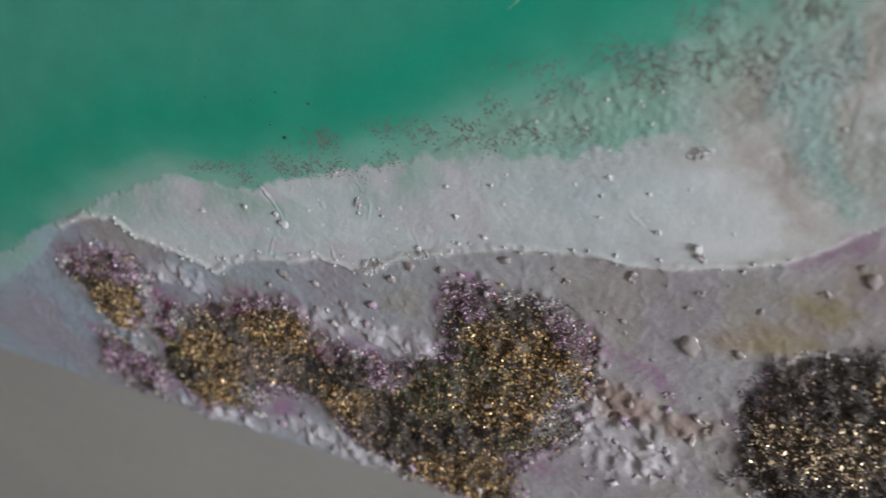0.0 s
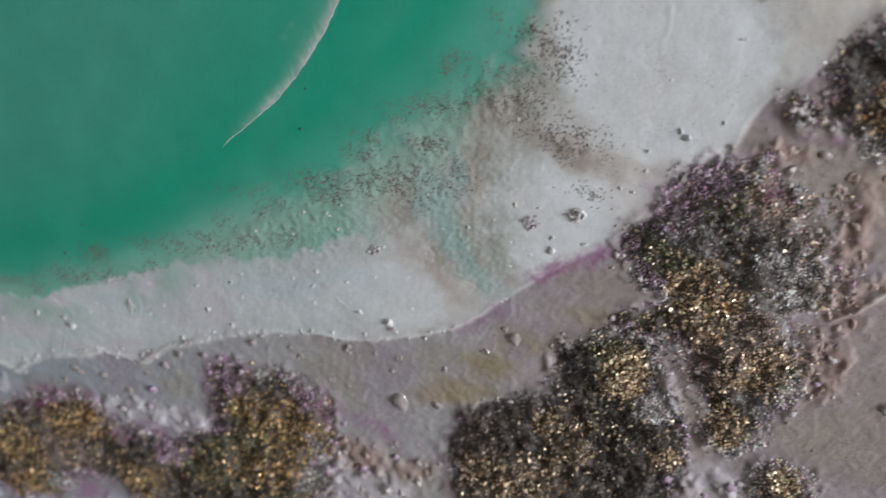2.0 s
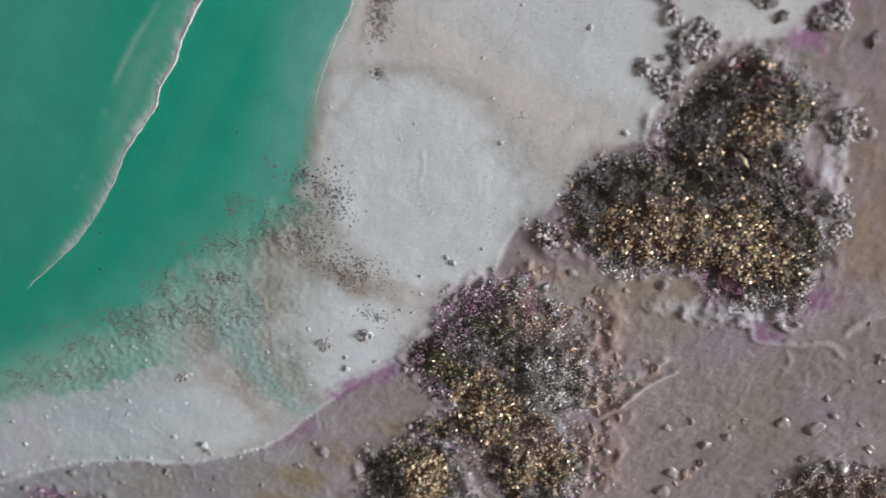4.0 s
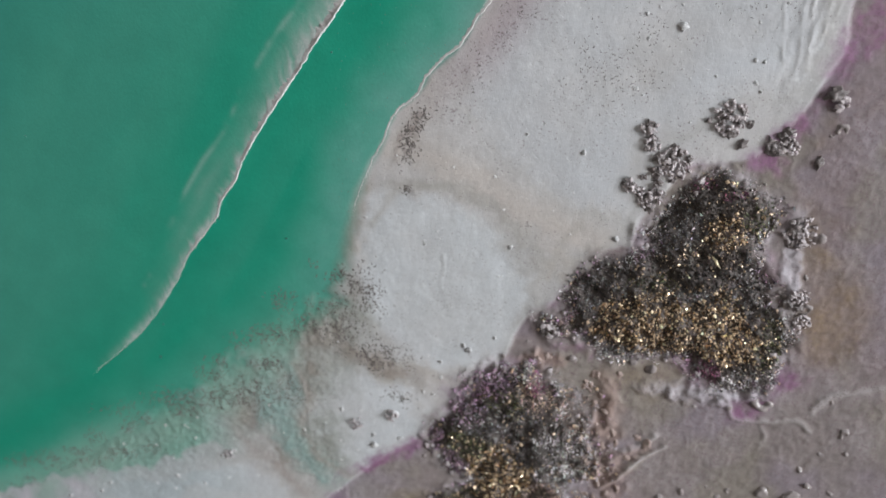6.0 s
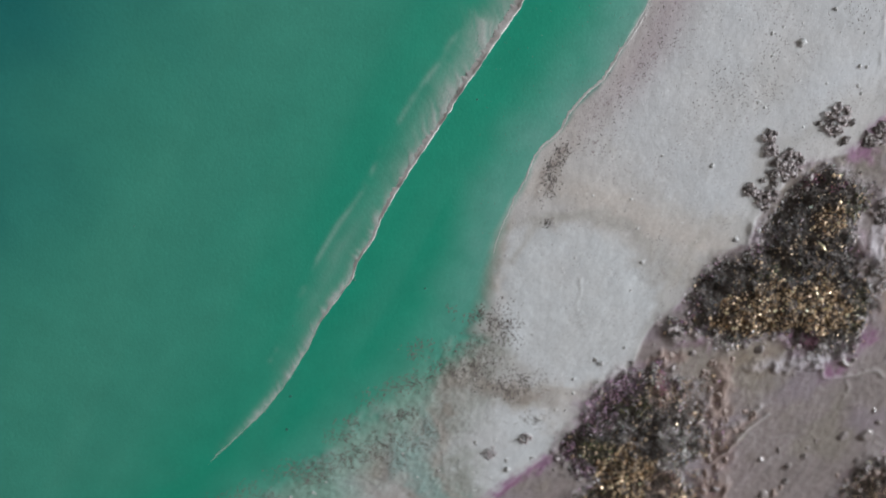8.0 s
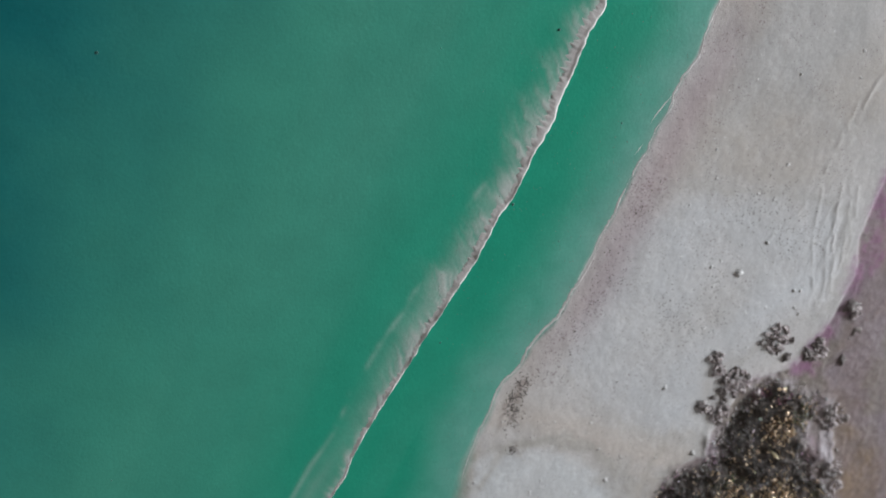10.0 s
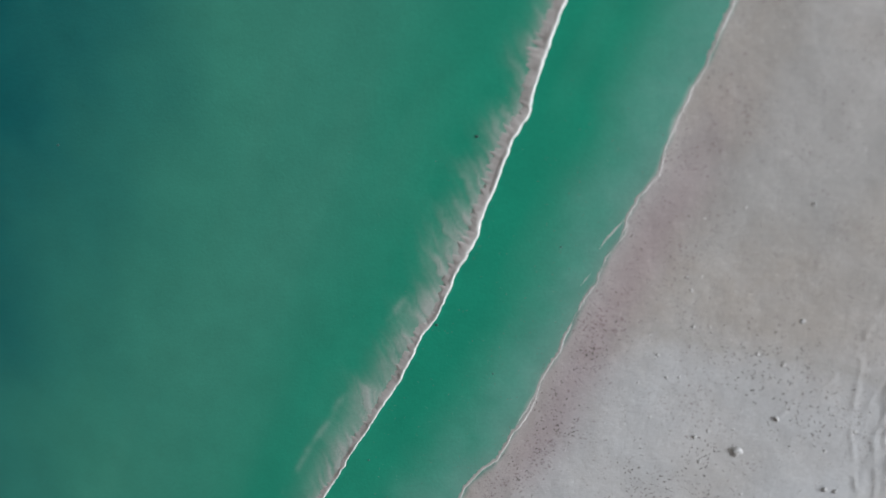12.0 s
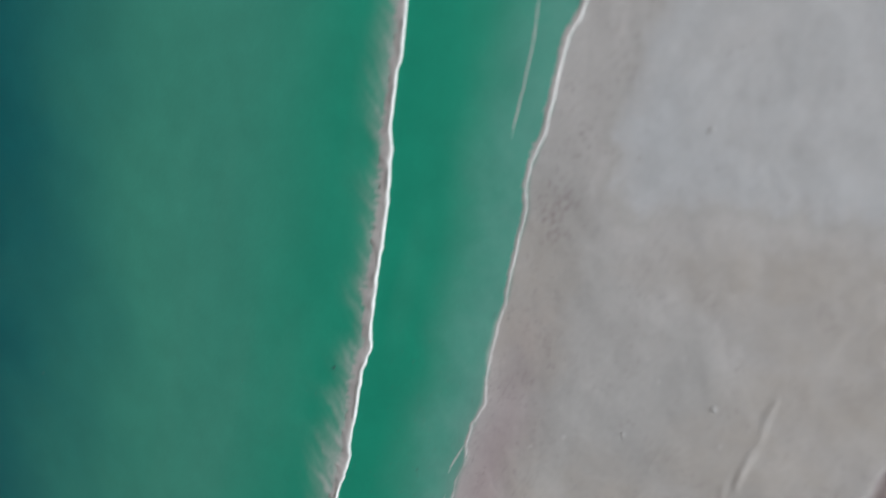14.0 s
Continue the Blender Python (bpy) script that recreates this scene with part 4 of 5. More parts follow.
def scatter(lo, hi, gap):
    x, y = np.meshgrid(np.arange(lo[0], hi[0], gap), np.arange(lo[1], hi[1], gap))
    x, y = x.ravel(), y.ravel()
    return x + RNG.uniform(-0.6, 0.6, x.size) * gap, y + RNG.uniform(-0.6, 0.6, x.size) * gap


FLAKE = {}
for k in range(3):
    me = bpy.data.meshes.new("flake")
    v = turned(OCT * np.array((1.3, 0.8, 0.35)), 1)[0]
    me.from_pydata([tuple(p) for p in v], [], [tuple(f) for f in OCT_F])
    me.materials.append(GOLD)
    FLAKE[k] = me

LABELS = ["small bed of gold and plum crystals", "long bed of gold glitter and dark crystals edged in magenta", "dark bed of black and bronze crystals",
          "bed of gold crystals fringed with lilac frost", "large bed of dark crystals flecked with gold", "bed of dull plum crystals", "small bed of bronze crystals", "thin strip of plum and grey crystals"]
for number, pts in enumerate(CLUSTERS):
    lo = (min(p[0] for p in pts) - 7, max(Y0 + 1, min(p[1] for p in pts) - 7))
    hi = (max(p[0] for p in pts) + 9, max(p[1] for p in pts) + 7)
    x, y = scatter(lo, hi, 0.62)
    _, depth = mound(x, y)
    w = x + 5 * (fbm(x, y, 6, 1) - 0.5), y + 5 * (fbm(x, y, 6, 2) - 0.5)
    n2, n3, n4 = fbm(x, y, 12, 2), fbm(x, y, 4, 5), fbm(x, y, 1.8, 3)
    knobs = spots(w, [(105, -46, 8, 16, 0), (112, -66, 6, 10, 0), (108, -92, 8, 12, 0), (70, -108, 9, 15, 0), (78, -98, 10, 6, 0)], 0.3) if number == 3 else 0
    loose = (depth > -4.5 + 6 * (n3 - 0.5)) & (RNG.rand(x.size) < 0.35 * step(0.42, 0.62, fbm(x, y, 9, 6)))
    loose |= RNG.rand(x.size) < 0.55 * knobs * step(0.4, 0.52, n3)
    keep = ((depth > -1.0 + 5 * (n3 - 0.5) + RNG.exponential(0.7, x.size) - 0.7) | loose) & (y > Y0 + 0.5)
    # thin places where the plaster shows between the grains
    keep &= (n4 > 0.34) | (depth > 3) | (RNG.rand(x.size) < 0.4)
    x, y, depth, n2, n3, n4 = (v[keep] for v in (x, y, depth, n2, n3, n4))
    w = w[0][keep], w[1][keep]
    edge = step(4, -1, depth + 5 * (n3 - 0.5))
    share = np.stack([spots(w, rows, 0.35) ** 1.2 if rows else np.full(x.size, 0.08) for rows, *_ in GRAINS])
    west = x < -30
    share[6] += 0.6 * edge * step(0.42, 0.6, n2) + 0.12 * edge
    share[1] += np.where(west, 0, 0.22 * edge * step(0.55, 0.42, n2))
    share[2] += np.where(west, 0.7 * edge * step(0.62, 0.45, n2), 0)
    share[7:9] *= (0.35 + 1.3 * step(0.35, 0.6, n3))
    share = np.cumsum(share / share.sum(0), 0)
    pick = np.minimum((RNG.rand(x.size) > share).sum(0), len(GRAINS) - 1)
    tint = np.array([g[1] for g in GRAINS])[pick]
    light = np.exp(np.array([g[3] for g in GRAINS])[pick] * RNG.normal(0, 1, x.size) - 0.1) * (0.2 + 0.75 * n4 + 0.9 * step(0.3, 0.7, fbm(x, y, 3.2, 7)))
    tint = (1.0, 0.95, 0.55, 1.25, 1.0, 1.0, 1.0, 1.0)[number] * tint * light[:, None] * np.exp(RNG.normal(0, 0.06, (x.size, 3)))
    bead = RNG.rand(x.size) < np.array([g[2] for g in GRAINS])[pick] * (0.3 + 1.4 * n4) * (0.7 if number == 2 else 1)
    tint[bead] = np.array((0.78, 0.585, 0.40)) * np.exp(RNG.normal(-0.1, 0.3, (bead.sum(), 1)))
    tint[bead & west] *= np.array((0.92, 0.8, 0.58))
    metal = np.where(bead, 0.6, 0.03)
    size = (0.27 + 0.40 * RNG.rand(x.size) ** 2) * (1 + 0.6 * bead * RNG.rand(x.size))
    bed = crystal_bed(x, y, size, tint, metal, LABELS[number])
    inner = np.where((depth > 4) & (pick >= 7) & (pick <= 8))[0]
    for i in RNG.choice(inner, min(30, len(inner)), replace=False) if len(inner) else []:
        ob = new("crystal", FLAKE[int(i) % 3])
        ob.parent = bed
        f = RNG.uniform(0.6, 1.0) * MM
        ob.matrix_local = Matrix.LocRotScale((x[i] * MM, y[i] * MM, (height_at(x[i], y[i])[0] + 1.2) * MM), Euler(RNG.uniform(0, 6.28, 3)), (f, f, f))

# ---------- worm-like flecks of clotted pigment ----------
WORMS_SHORE = [(0, -13, 12, 6, 0), (12, -18, 12, 8, 5), (7, -5, 10, 7, 0), (19, 3, 9, 11, 0), (23, -25, 16, 6, -14), (-14, -4, 6, 6, 9), (-20, -18, 13, 5, 23), (-33, -23, 6, 5, 0), (-22, -32, 6, 4, 9), (-47, -36, 9, 5, 32),
               (-72, -53, 12, 4, 24), (-90, -57, 10, 4, 11), (-59, -57, 9, 3, 0), (-29, -48, 9, 10, 6), (-15, -44, 9, 7, 6), (-1, 13, 3, 3, 0), (9, 10, 4, 5, 0), (-45, -50, 11, 6, 5), (29, -44, 11, 4, -20)]
WORMS_WEST = [(-140, -91, 8, 5, 7), (-163, -98, 8, 5, 7), (-167, -110, 15, 5, 11), (-180, -111, 11, 6, 10), (-209, -119, 10, 3, 11), (-197, -120, 8, 5, 14), (-128, -89, 8, 5, 14), (-113, -81, 8, 4, 14), (-102, -72, 6, 5, 9),
              (-106, -86, 11, 4, 10), (-90, -81, 10, 4, 11), (-84, -66, 8, 4, 14), (-66, -52, 8, 4, 14), (-55, -54, 6, 6, 9), (-141, -101, 8, 3, 7), (-76, -78, 8, 3, 7)]
WORMS_THICK = [(36, 60, 4, 6, 0), (42, 72, 2.8, 5, -27), (36, 45, 2, 2, 0), (36, 67, 2, 2, 0), (-140, -91, 6, 4, 7), (-22, -32, 5, 3, 9), (9, 10, 3, 3, 0), (0, -13, 8, 4, 0), (-163, -98, 5, 4, 0), (-29, -48, 6, 7, 0)]
WORMS_SAND = [(88, 139, 6, 15, -27), (78, 121, 6, 12, -27), (100, 167, 2, 7, 0), (109, 187, 2.2, 2.2, -27), (123, 213, 3, 6, -45), (117, 104, 10, 9, 0), (136, 133, 14, 14, 4), (150, 117, 15, 10, 0), (118, 174, 2, 1, 0),
              (50, 74, 8, 3, -7), (78, 32, 6, 2.2, -39), (84, 25, 3, 2, 0), (72, 52, 4, 1, -14), (52, 54, 2, 1, 0), (105, 90, 18, 14, 0), (60, 90, 8, 14, -30), (72, 108, 7, 14, -30)]


def worms(count, lo, hi, rows, thick, material, text, bend=0.9):
    """Short curled strands, thickest in the fields given, as low three-sided ridges."""
    x, y = RNG.uniform(lo[0], hi[0], count), RNG.uniform(lo[1], hi[1], count)
    w = x + 9 * (fbm(x, y, 9, 1) - 0.5), y + 9 * (fbm(x, y, 9, 2) - 0.5)
    want = spots(w, rows, 0.1) * (0.35 + 0.8 * step(0.4, 0.6, fbm(x, y, 5, 5)))
    keep = RNG.rand(count) < np.clip(want, 0, 1)
    x, y = x[keep], y[keep]
    n, k = len(x), 5
    turn = RNG.uniform(0, 6.28, n)[:, None] + np.cumsum(RNG.normal(0, bend, (n, k)), 1)
    stride = (RNG.uniform(0.18, 0.4, n) * thick)[:, None]
    px, py = x[:, None] + np.cumsum(stride * np.cos(turn), 1), y[:, None] + np.cumsum(stride * np.sin(turn), 1)
    half = (thick * RNG.uniform(0.12, 0.21, n))[:, None] * np.array((0.55, 1, 1, 0.95, 0.5))
    sx, sy = -np.sin(turn) * half, np.cos(turn) * half
    base = height_at(px.ravel(), py.ravel()).reshape(n, k)
    verts = np.stack([np.stack([px + a * sx, py + a * sy, base + b], -1) for a, b in ((-1, 0.01), (0, 0.07), (1, 0.01))], 2)
    i = np.arange(n)[:, None, None] * 3 * k + np.arange(k - 1)[None, :, None] * 3 + np.arange(2)[None, None]
    quads = np.stack([i, i + 3, i + 4, i + 1], -1).reshape(-1, 4)
    ob = grid_mesh("clotted_pigment", verts.reshape(-1, 3) * MM, quads, material, painting, text)
    tagged(ob, kind="stuff")


worms(70000, (-225, -130), (50, 25), WORMS_SHORE + WORMS_WEST, 1.0, CLOT, "short curled grey-brown flecks scattered along the shore", 1.3)
worms(4800, (30, 40), (48, 82), WORMS_THICK[:4], 1.1, CLOT, "dark patches of curled flecks at the waterline", 1.2)
worms(24000, (-170, -105), (20, 15), WORMS_THICK[4:], 1.1, CLOT, "dense knots of curled grey-brown flecks", 1.2)
worms(8500, (40, 15), (170, 225), WORMS_SAND, 0.8, CLOT, "sparse mauve-brown flecks on the white sand")
worms(5000, (10, -45), (170, 225), [(95, 90, 90, 140, -30), (40, -10, 40, 40, 0)], 0.4, CLOT, "tiny dark flecks sprinkled over the white sand")

# ---------- bubbles and pebbles ----------
def lump_mesh(seed, rough, flat=0.7, pit=False, fine=2, size=1.7):
    bm = bmesh.new()
    bmesh.ops.create_icosphere(bm, subdivisions=fine, radius=1)
    for v in bm.verts:
        v.co *= 1 + rough * noise.noise(v.co * size + Vector((seed * 3.1, 0, 0)))
        v.co *= 1 + 0.22 * rough * noise.noise(v.co * 4.5 + Vector((0, seed * 1.7, 0)))
        v.co.z *= flat
        if pit:
            d = math.hypot(v.co.x + 0.25, v.co.y)
            if v.co.z > 0 and d < 0.6:
                v.co.z -= 0.75 * (1 - d / 0.6)
    me = bpy.data.meshes.new("lump")
    bm.to_mesh(me)
    bm.free()
    me.polygons.foreach_set("use_smooth", np.ones(len(me.polygons), bool))
    return me


BUBBLES, NODULES = [lump_mesh(i, 0.8, 0.8, i > 1) for i in range(4)], [lump_mesh(i + 9, 0.6, 0.75, False, 3, 1.4) for i in range(4)]
BLISTERS = [lump_mesh(i + 60, 0.5, 0.7, i > 2, 3, 1.3) for i in range(4)]
for me in BLISTERS:
    me.materials.append(BLISTER)
FLECKS = [lump_mesh(i + 40, 0.9) for i in range(4)]
for me in FLECKS:
    me.materials.append(DARK)
RUBBLE = [lump_mesh(i + 30, 1.1, 0.5) for i in range(4)]
for me in RUBBLE[:2]:
    me.materials.append(FROST)
for me in RUBBLE[2:]:
    me.materials.append(MAUVE)
KNOBS = [lump_mesh(i + 80, 1.0, 0.85, i > 1, 3, 1.9) for i in range(4)]
for me in KNOBS:
    me.materials.append(KNOB)
EARTHY = RUBBLE[:2] + BLISTERS[:2]
for me in BUBBLES:
    me.materials.append(PEARL)
for me in NODULES:
    me.materials.append(NODULE)


def lump(name, meshes, x, y, r, text="", sunk=-0.15):
    ob = new(name, meshes[RNG.randint(4)])
    ob.parent = painting
    a, b = RNG.uniform(0.75, 1.25, 2)
    b = b * (1.5 if name == "nodule" else 1)
    ob.matrix_local = Matrix.LocRotScale((x * MM, y * MM, (height_at(x, y)[0] - sunk * r) * MM), Euler((0, 0, RNG.normal() * 0.5 if name == "nodule" else RNG.uniform(0, 6.28))), (r * a * MM, r * b * MM, r * MM))
    if text:
        tagged(ob, text)
    return ob


BUBBLES_EAST = [(29, -51, 2.2), (20, -62, 1.4), (20, -67, 1.6), (31, -63, 1.2), (7, -51, 1), (15, -51, 0.7), (48, -26, 1.1), (59, -20, 1.8), (57, -18, 1.2), (48, -33, 0.8), (45, -41, 0.8), (41, -40, 0.8), (30, -22, 0.5),
                (69, -14, 0.7), (74, 24, 1), (47, 29, 0.5), (52, -2, 0.5), (68, 51, 0.6), (99, 61, 1.1), (89, 39, 0.4), (79, 67, 0.6), (53, 54, 0.6), (-9, -62, 0.8), (-18, -64, 0.6), (-42, -76, 1), (-44, -78, 1), (-40, -75, 0.8)]
BUBBLES_MID = [(-70, -65, 0.8), (-90, -76, 0.8), (-57, -70, 0.6), (-61, -64, 0.7), (6, -66, 0.6), (0, -58, 0.6), (11, -56, 0.8), (13, -58, 0.8), (16, -57, 0.6), (42, 25, 0.45), (48, 26, 0.4), (71, 12, 0.5), (115, 84, 0.9), (153, 94.5, 1.1),
               (154, 87, 0.9), (156, 84, 0.6), (140, 116, 1.1), (117, 109, 0.8), (104, 115, 0.6), (128, 112, 0.5), (141, 89, 0.5), (134, 73, 0.6), (118, 101, 0.7), (129, 105, 1.6), (70, 12, 0.6), (112, 29, 1.2)]
BUBBLES_UPPER = [(147, 146, 1), (156, 94, 0.8), (161, 113, 0.7), (135, 136, 0.6), (107, 135, 0.5), (113, 128, 0.45), (117, 155, 0.5), (116, 159, 0.35), (120, 159, 0.35), (142, 133, 0.5), (132, 179, 0.5), (149.5, 179.5, 0.8), (121, 111, 0.5),
                 (122, 144, 0.4), (121, 176, 0.35), (105, 141, 0.3), (101, 126, 0.35), (175, 186, 1), (186, 255, 0.9), (96, 46, 0.4), (78, 77, 0.4), (85, 71, 0.5), (130, 91, 0.4), (152, 104, 0.4), (138, 91, 0.4)]
BUBBLES_WEST = [(-219, -141, 1.3), (-199, -134, 1.5), (-183, -138, 2), (-186, -134, 1.2), (-172, -129, 0.7), (-152, -119, 0.9), (-152, -125, 0.9), (-151, -121, 0.6), (-143, -124, 0.7), (-144, -121, 0.5), (-136, -119, 0.7), (-119, -106, 1),
                (-104, -102, 0.8), (-116, -117, 1.4), (-106, -123, 1.1), (-99, -97, 0.9), (-130, -134, 1.2), (-141, -109, 0.6), (-159, -110, 0.6), (-156, -108, 0.6), (-167, -134, 0.6), (-217, -164, 0.8), (-67, -90, 1.1), (-69, -97, 0.9)]
BUBBLES_LIP = [(-69, -105, 0.9), (-77, -95, 0.6), (-55, -93, 0.7), (-44, -89, 0.6), (-51, -106, 1.5), (-39, -109, 2.3), (-37, -113, 1.3), (-23, -110, 1), (-31, -87, 0.5), (-30, -101, 0.5), (-60, -65, 0.6), (-75, -75, 0.6), (-46, -78, 1),
               (-41, -75, 1), (-68, -81, 0.5)]
BUBBLES_FLAT = [(-188, -163, 1), (-186, -165, 1), (-163, -171, 1.2), (-152, -158, 1), (-142, -152, 1.2), (-134, -144, 1.5), (-99, -131, 1.5), (-57, -126, 1.6), (-78, -134, 1), (-36, -149, 2.6), (-21, -147, 1.4), (-36, -126, 0.9), (-39, -133, 0.9),
                (-18, -128, 0.9), (9, -108, 2), (5, -104, 0.9), (-195, -171, 1), (-174, -164, 1.2), (-122, -142, 1.3), (-175, -177, 0.8), (-65, -143, 0.9), (-58, -145, 0.9), (-65, -168, 0.9), (-39, -173, 1), (-28, -181, 1.4), (-2, -116, 1), (193, -72, 1.2)]
BLISTERS_EAST = [(137, -83, 1.4), (145, -79, 1.1), (151, -89, 1.4), (158, -85, 1.4), (163, -77, 0.8), (176, -77, 1.6), (187, -78, 2), (202, -75, 0.8), (207, -85, 1.3), (186, -92, 1.6), (199, -94, 1.6), (171, -36, 2.4), (151, -98, 1.2), (138, -113, 2),
                 (141, -104, 1.8), (99, -21, 1), (117, -19, 1.1), (122, -21, 1.2), (129, -24, 1.6), (189, -65, 0.9), (203, -47, 1.5), (196, -33, 0.8), (196, -57, 0.7), (205, -56, 0.8), (180, 17, 0.7), (183, 32, 1.2), (182, 5, 1.1), (184, 72, 1.3)]
KNOB_ROWS = [(180, 84, 2.6), (121, 72, 1.5), (122, 67, 1.7), (140, 74, 1.2), (144, 77, 1.2), (147, 78, 1.4), (151, 78, 1.3), (150, 74, 1.6), (148, 70, 1.9), (152, 66, 1.7), (154, 73, 1.1), (145, 74, 1.6), (178, 60, 1.7), (166, 70, 2.3), (162, 66, 2),
             (167, 67, 1.7), (125, 60, 1.7), (128, 57, 1.4), (124, 55, 1.7), (129, 61, 1.4), (132, 62, 1.3), (130, 64, 1.1), (135, 60, 1.2), (130, 53, 1.4), (117, 49, 1.6), (114, 50, 1.3), (125, 51, 1.6), (123, 47, 1.7), (123, 42, 1.6), (120, 53, 1)]
KNOB_RIGHT = [(163, 64, 2.2), (179, 6, 2), (175, 8, 2), (174, 36, 2.2), (173, 30, 1.4), (175, 33, 1.5), (177, 10, 1.5), (181, 2, 1.2), (151, -98, 1.3), (90, -8, 2), (88, -10, 1.6), (177, 37, 1.2), (133, 56, 1.1), (127, 47, 1.1), (119, 47, 1)]
for x, y, r in BUBBLES_EAST + BUBBLES_MID + BUBBLES_UPPER + BUBBLES_WEST + BUBBLES_LIP:
    lump("bubble", BUBBLES, x, y, 0.85 * r, "", 0.1)
for x, y, r in BUBBLES_FLAT + BLISTERS_EAST:
    lump("blister", BLISTERS, x, y, 1.6 * r, "", 0.25)
for x, y, r in KNOB_ROWS + KNOB_RIGHT:
    lump("knob", KNOBS, x, y, 1.05 * r, "", 0.1)
for _ in range(110):
    x, y = RNG.uniform(-230, 180), RNG.uniform(-150, 200)
    a = np.array([float(x)]), np.array([float(y)])
    if area_distance(*a, SEA_AREA)[0] < -5 and area_distance(*a, FLAT_AREA)[0] < -3:
        lump("bubble", BUBBLES, x, y, RNG.uniform(0.25, 0.5))
SEA_FLECKS = [(-37, 30, 0.8), (-11, 23, 0.8), (-68, -32, 1.0), (-65, -17, 0.7), (-178, -83, 0.7), (-177, -100, 1.1), (-166, -85, 0.7), (-206, -90, 0.6), (-205, -76, 0.6), (-139, -74, 0.6), (-193, -90, 0.5), (-185, -89, 0.5), (-259, -96, 0.6), (-182, -96, 0.7), (-91, 206, 0.7), (39, 143, 0.8), (80, 168, 0.5), (10, 94, 0.5), (-188, -88, 0.5), (57, 202, 0.8), (16, 199, 0.4), (56, 127, 0.4), (-18, -18, 0.6), (-61, 14, 0.4), (-110, 60, 0.4)]
NODULE_SPOTS = [(111, -36), (114, -44), (116, -52), (113, -60), (110, -50), (118, -72), (122, -62), (116, -84), (112, -92), (104, -32), (120, -80), (108, -28), (111, -100), (116, -108), (112, -114), (90, -20), (130, -58)]
for x, y in NODULE_SPOTS:
    lump("nodule", NODULES, x + RNG.normal(), y + RNG.normal(), RNG.uniform(0.9, 1.6), "", 0.3)
for k in range(26):
    lump("nodule", NODULES, 109 + 4.5 * RNG.normal(), -26 - 86 * RNG.rand(), RNG.uniform(0.8, 1.5), "", 0.4)
for x, y in ((182, -103), (190, -101), (199, -93), (186, -106), (195, -99), (177, -99), (126, -55), (112, -79), (94, -6), (96, -10), (141, -104), (146, -104), (149, -101), (143, -109), (137, -112), (86, -22), (-104, -200), (-62, -176), (-57, -190), (-52, -182), (-30, -190), (-26, -186)):
    lump("nodule", NODULES, x, y, RNG.uniform(1.0, 1.8), "", 0.3)
# dark flecks caught in the sea
for x, y, r in SEA_FLECKS:
    lump("fleck", FLECKS, x, y, 0.6 * r)
def crumb_knot(cx, cy, r, text, fine=1.0):
    """Coral-like crumbs heaped together."""
    bm = bmesh.new()
    for k in range(int(r * r * 1.5 / fine) + 8):
        a, d = RNG.uniform(0, 6.28), 0.9 * r * RNG.rand() ** 0.7
        x, y, size = cx + d * math.cos(a), cy + d * math.sin(a), fine * RNG.uniform(0.35, 0.95)
        got = bmesh.ops.create_icosphere(bm, subdivisions=1, radius=size)["verts"]
        lift = height_at(x, y)[0] + 1.6 * fine * (1 - (d / r) ** 2) * RNG.rand() + 0.3
        stretch = RNG.uniform(0.6, 1.4, 3)
        for v in got:
            v.co *= 1 + 0.8 * noise.noise(v.co * 1.4 + Vector((k * 2.3, cx, cy)))
            v.co = Vector((x + v.co.x * stretch[0], y + v.co.y * stretch[1], lift + v.co.z * stretch[2])) * MM
    me = bpy.data.meshes.new("crumb_knot")
    bm.to_mesh(me)
    bm.free()
    me.materials.append(FROST)
    ob = new("crumb_knot", me)
    ob.parent = painting
    return tagged(ob, text, kind="stuff")


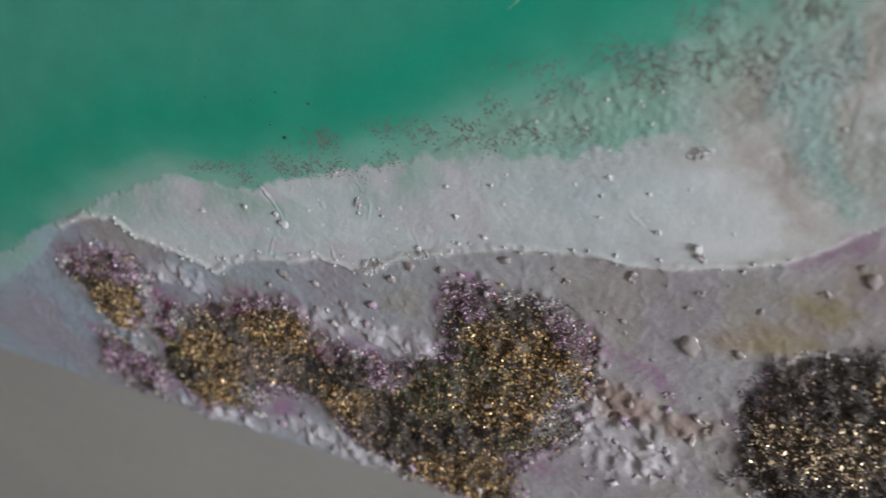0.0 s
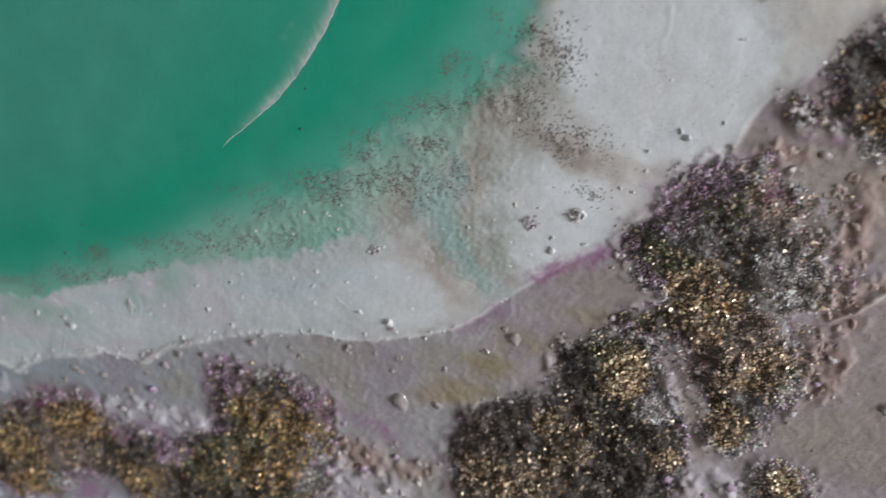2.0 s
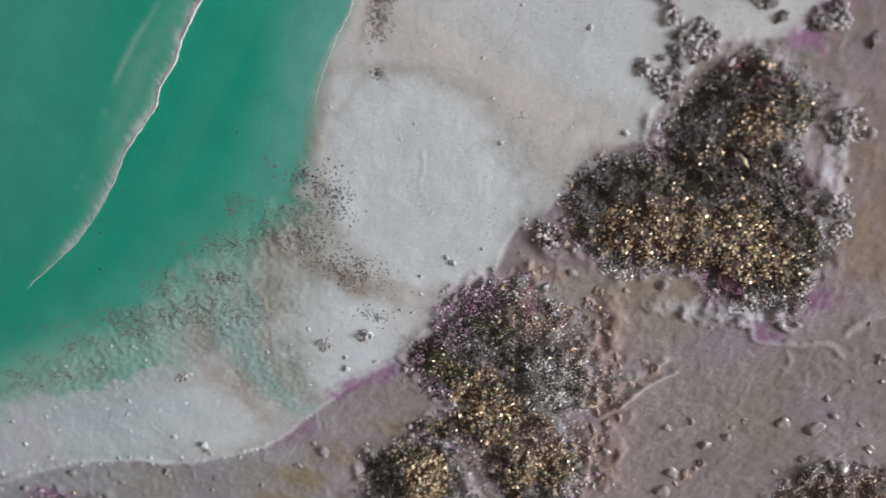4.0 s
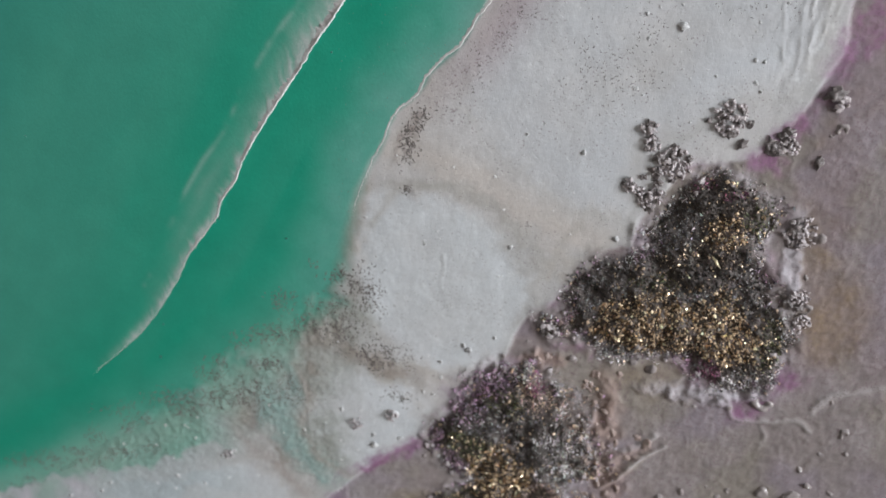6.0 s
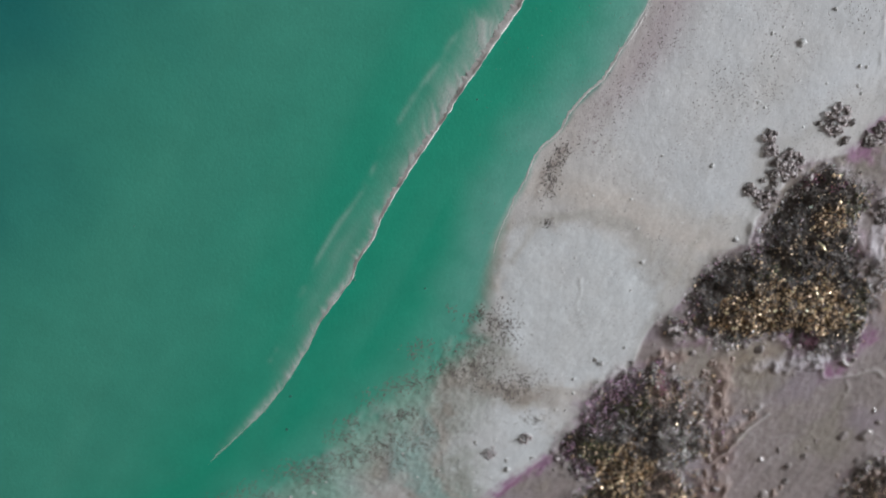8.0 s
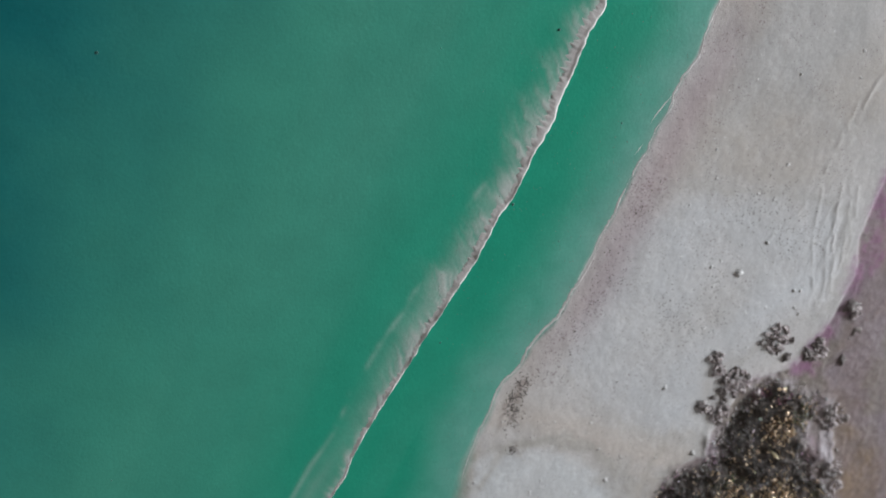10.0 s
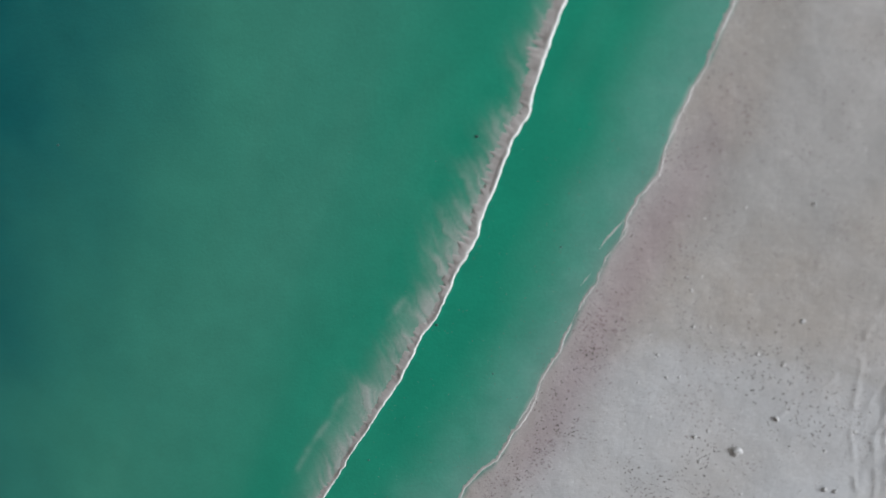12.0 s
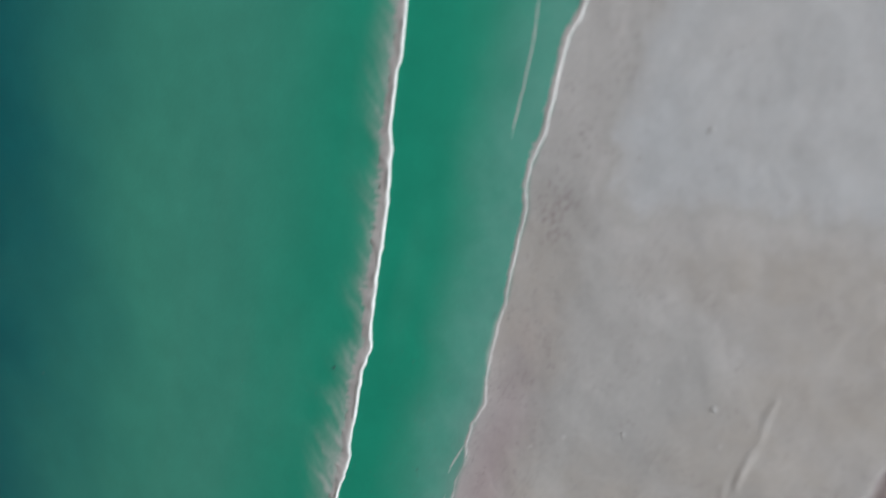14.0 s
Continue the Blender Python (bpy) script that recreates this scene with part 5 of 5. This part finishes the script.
for cx, cy, r in KNOTS:
    crumb_knot(cx, cy, 0.85 * r, "coral-like knot of lilac grey crumbs")
for cx, cy, r in ((13, -57, 3.5),):
    crumb_knot(cx, cy, r, "patch of small white crumbs on the beach", 0.5)
crumb_knot(28, -52, 3, "broken white shard in a brown hollow", 0.8)
for cx, cy, r in ((-150, -149, 4), (-145, -146, 3), (-128, -136, 2.5), (-151, -121, 2), (-43, -77, 2.5), (-38, -111, 2.5)):
    crumb_knot(cx, cy, r, "crumbled white plaster along the beach", 0.5)
for _ in range(150):
    x, y = RNG.uniform(-260, 225), RNG.uniform(-250, 100)
    a = np.array([float(x)]), np.array([float(y)])
    if area_distance(*a, FLAT_AREA)[0] > 2 and mound(*a)[1][0] < -1:
        lump("blister", BLISTERS, x, y, RNG.uniform(0.4, 1.1), "", 0.3)

# rubble along the edges of the crystal beds
for pts in CLUSTERS:
    outline = smooth_line(pts + pts[:1], 8)
    for _ in range(int(len(outline) * (0.16 if pts[0][0] == 87 else 0.3))):
        x, y = outline[RNG.randint(len(outline))]
        x, y = x + RNG.normal() * 2.6, y + RNG.normal() * 2.6
        if y > Y0 + 3:
            lump("rubble", RUBBLE if x < 0 else EARTHY, x, y, RNG.uniform(0.5, 1.2))
for cx, cy, rx, ry in ((-45, -185, 22, 16), (-150, -252, 45, 10), (-225, -258, 30, 7), (-50, -215, 18, 18), (112, -100, 10, 18), (88, -170, 18, 14), (-150, -175, 25, 10)):
    for _ in range(int(rx * ry * 0.035)):
        x, y = cx + rx * RNG.uniform(-1, 1), max(Y0 + 3, cy + ry * RNG.uniform(-1, 1))
        lump("rubble", RUBBLE, x, y, RNG.uniform(0.6, 2.0))
flake = new("crystal", FLAKE[0])
flake.parent = painting
flake.matrix_local = Matrix.LocRotScale((147.5 * MM, 23.4 * MM, (height_at(147.5, 23.4)[0] + 2.2) * MM), Euler((0.1, 0.25, 2.05)), (0.0040, 0.0016, 0.0016))
tagged(flake, "large bright gold flake on the dark crystals")
# crumbs along the raised lip of the beach
lip_line = smooth_line(LIP, 10)
for _ in range(90):
    x, y = lip_line[RNG.randint(len(lip_line))]
    lump("crumb", BUBBLES, x + RNG.normal() * 1.6, y + 1 + RNG.normal() * 1.6, RNG.uniform(0.25, 0.75))
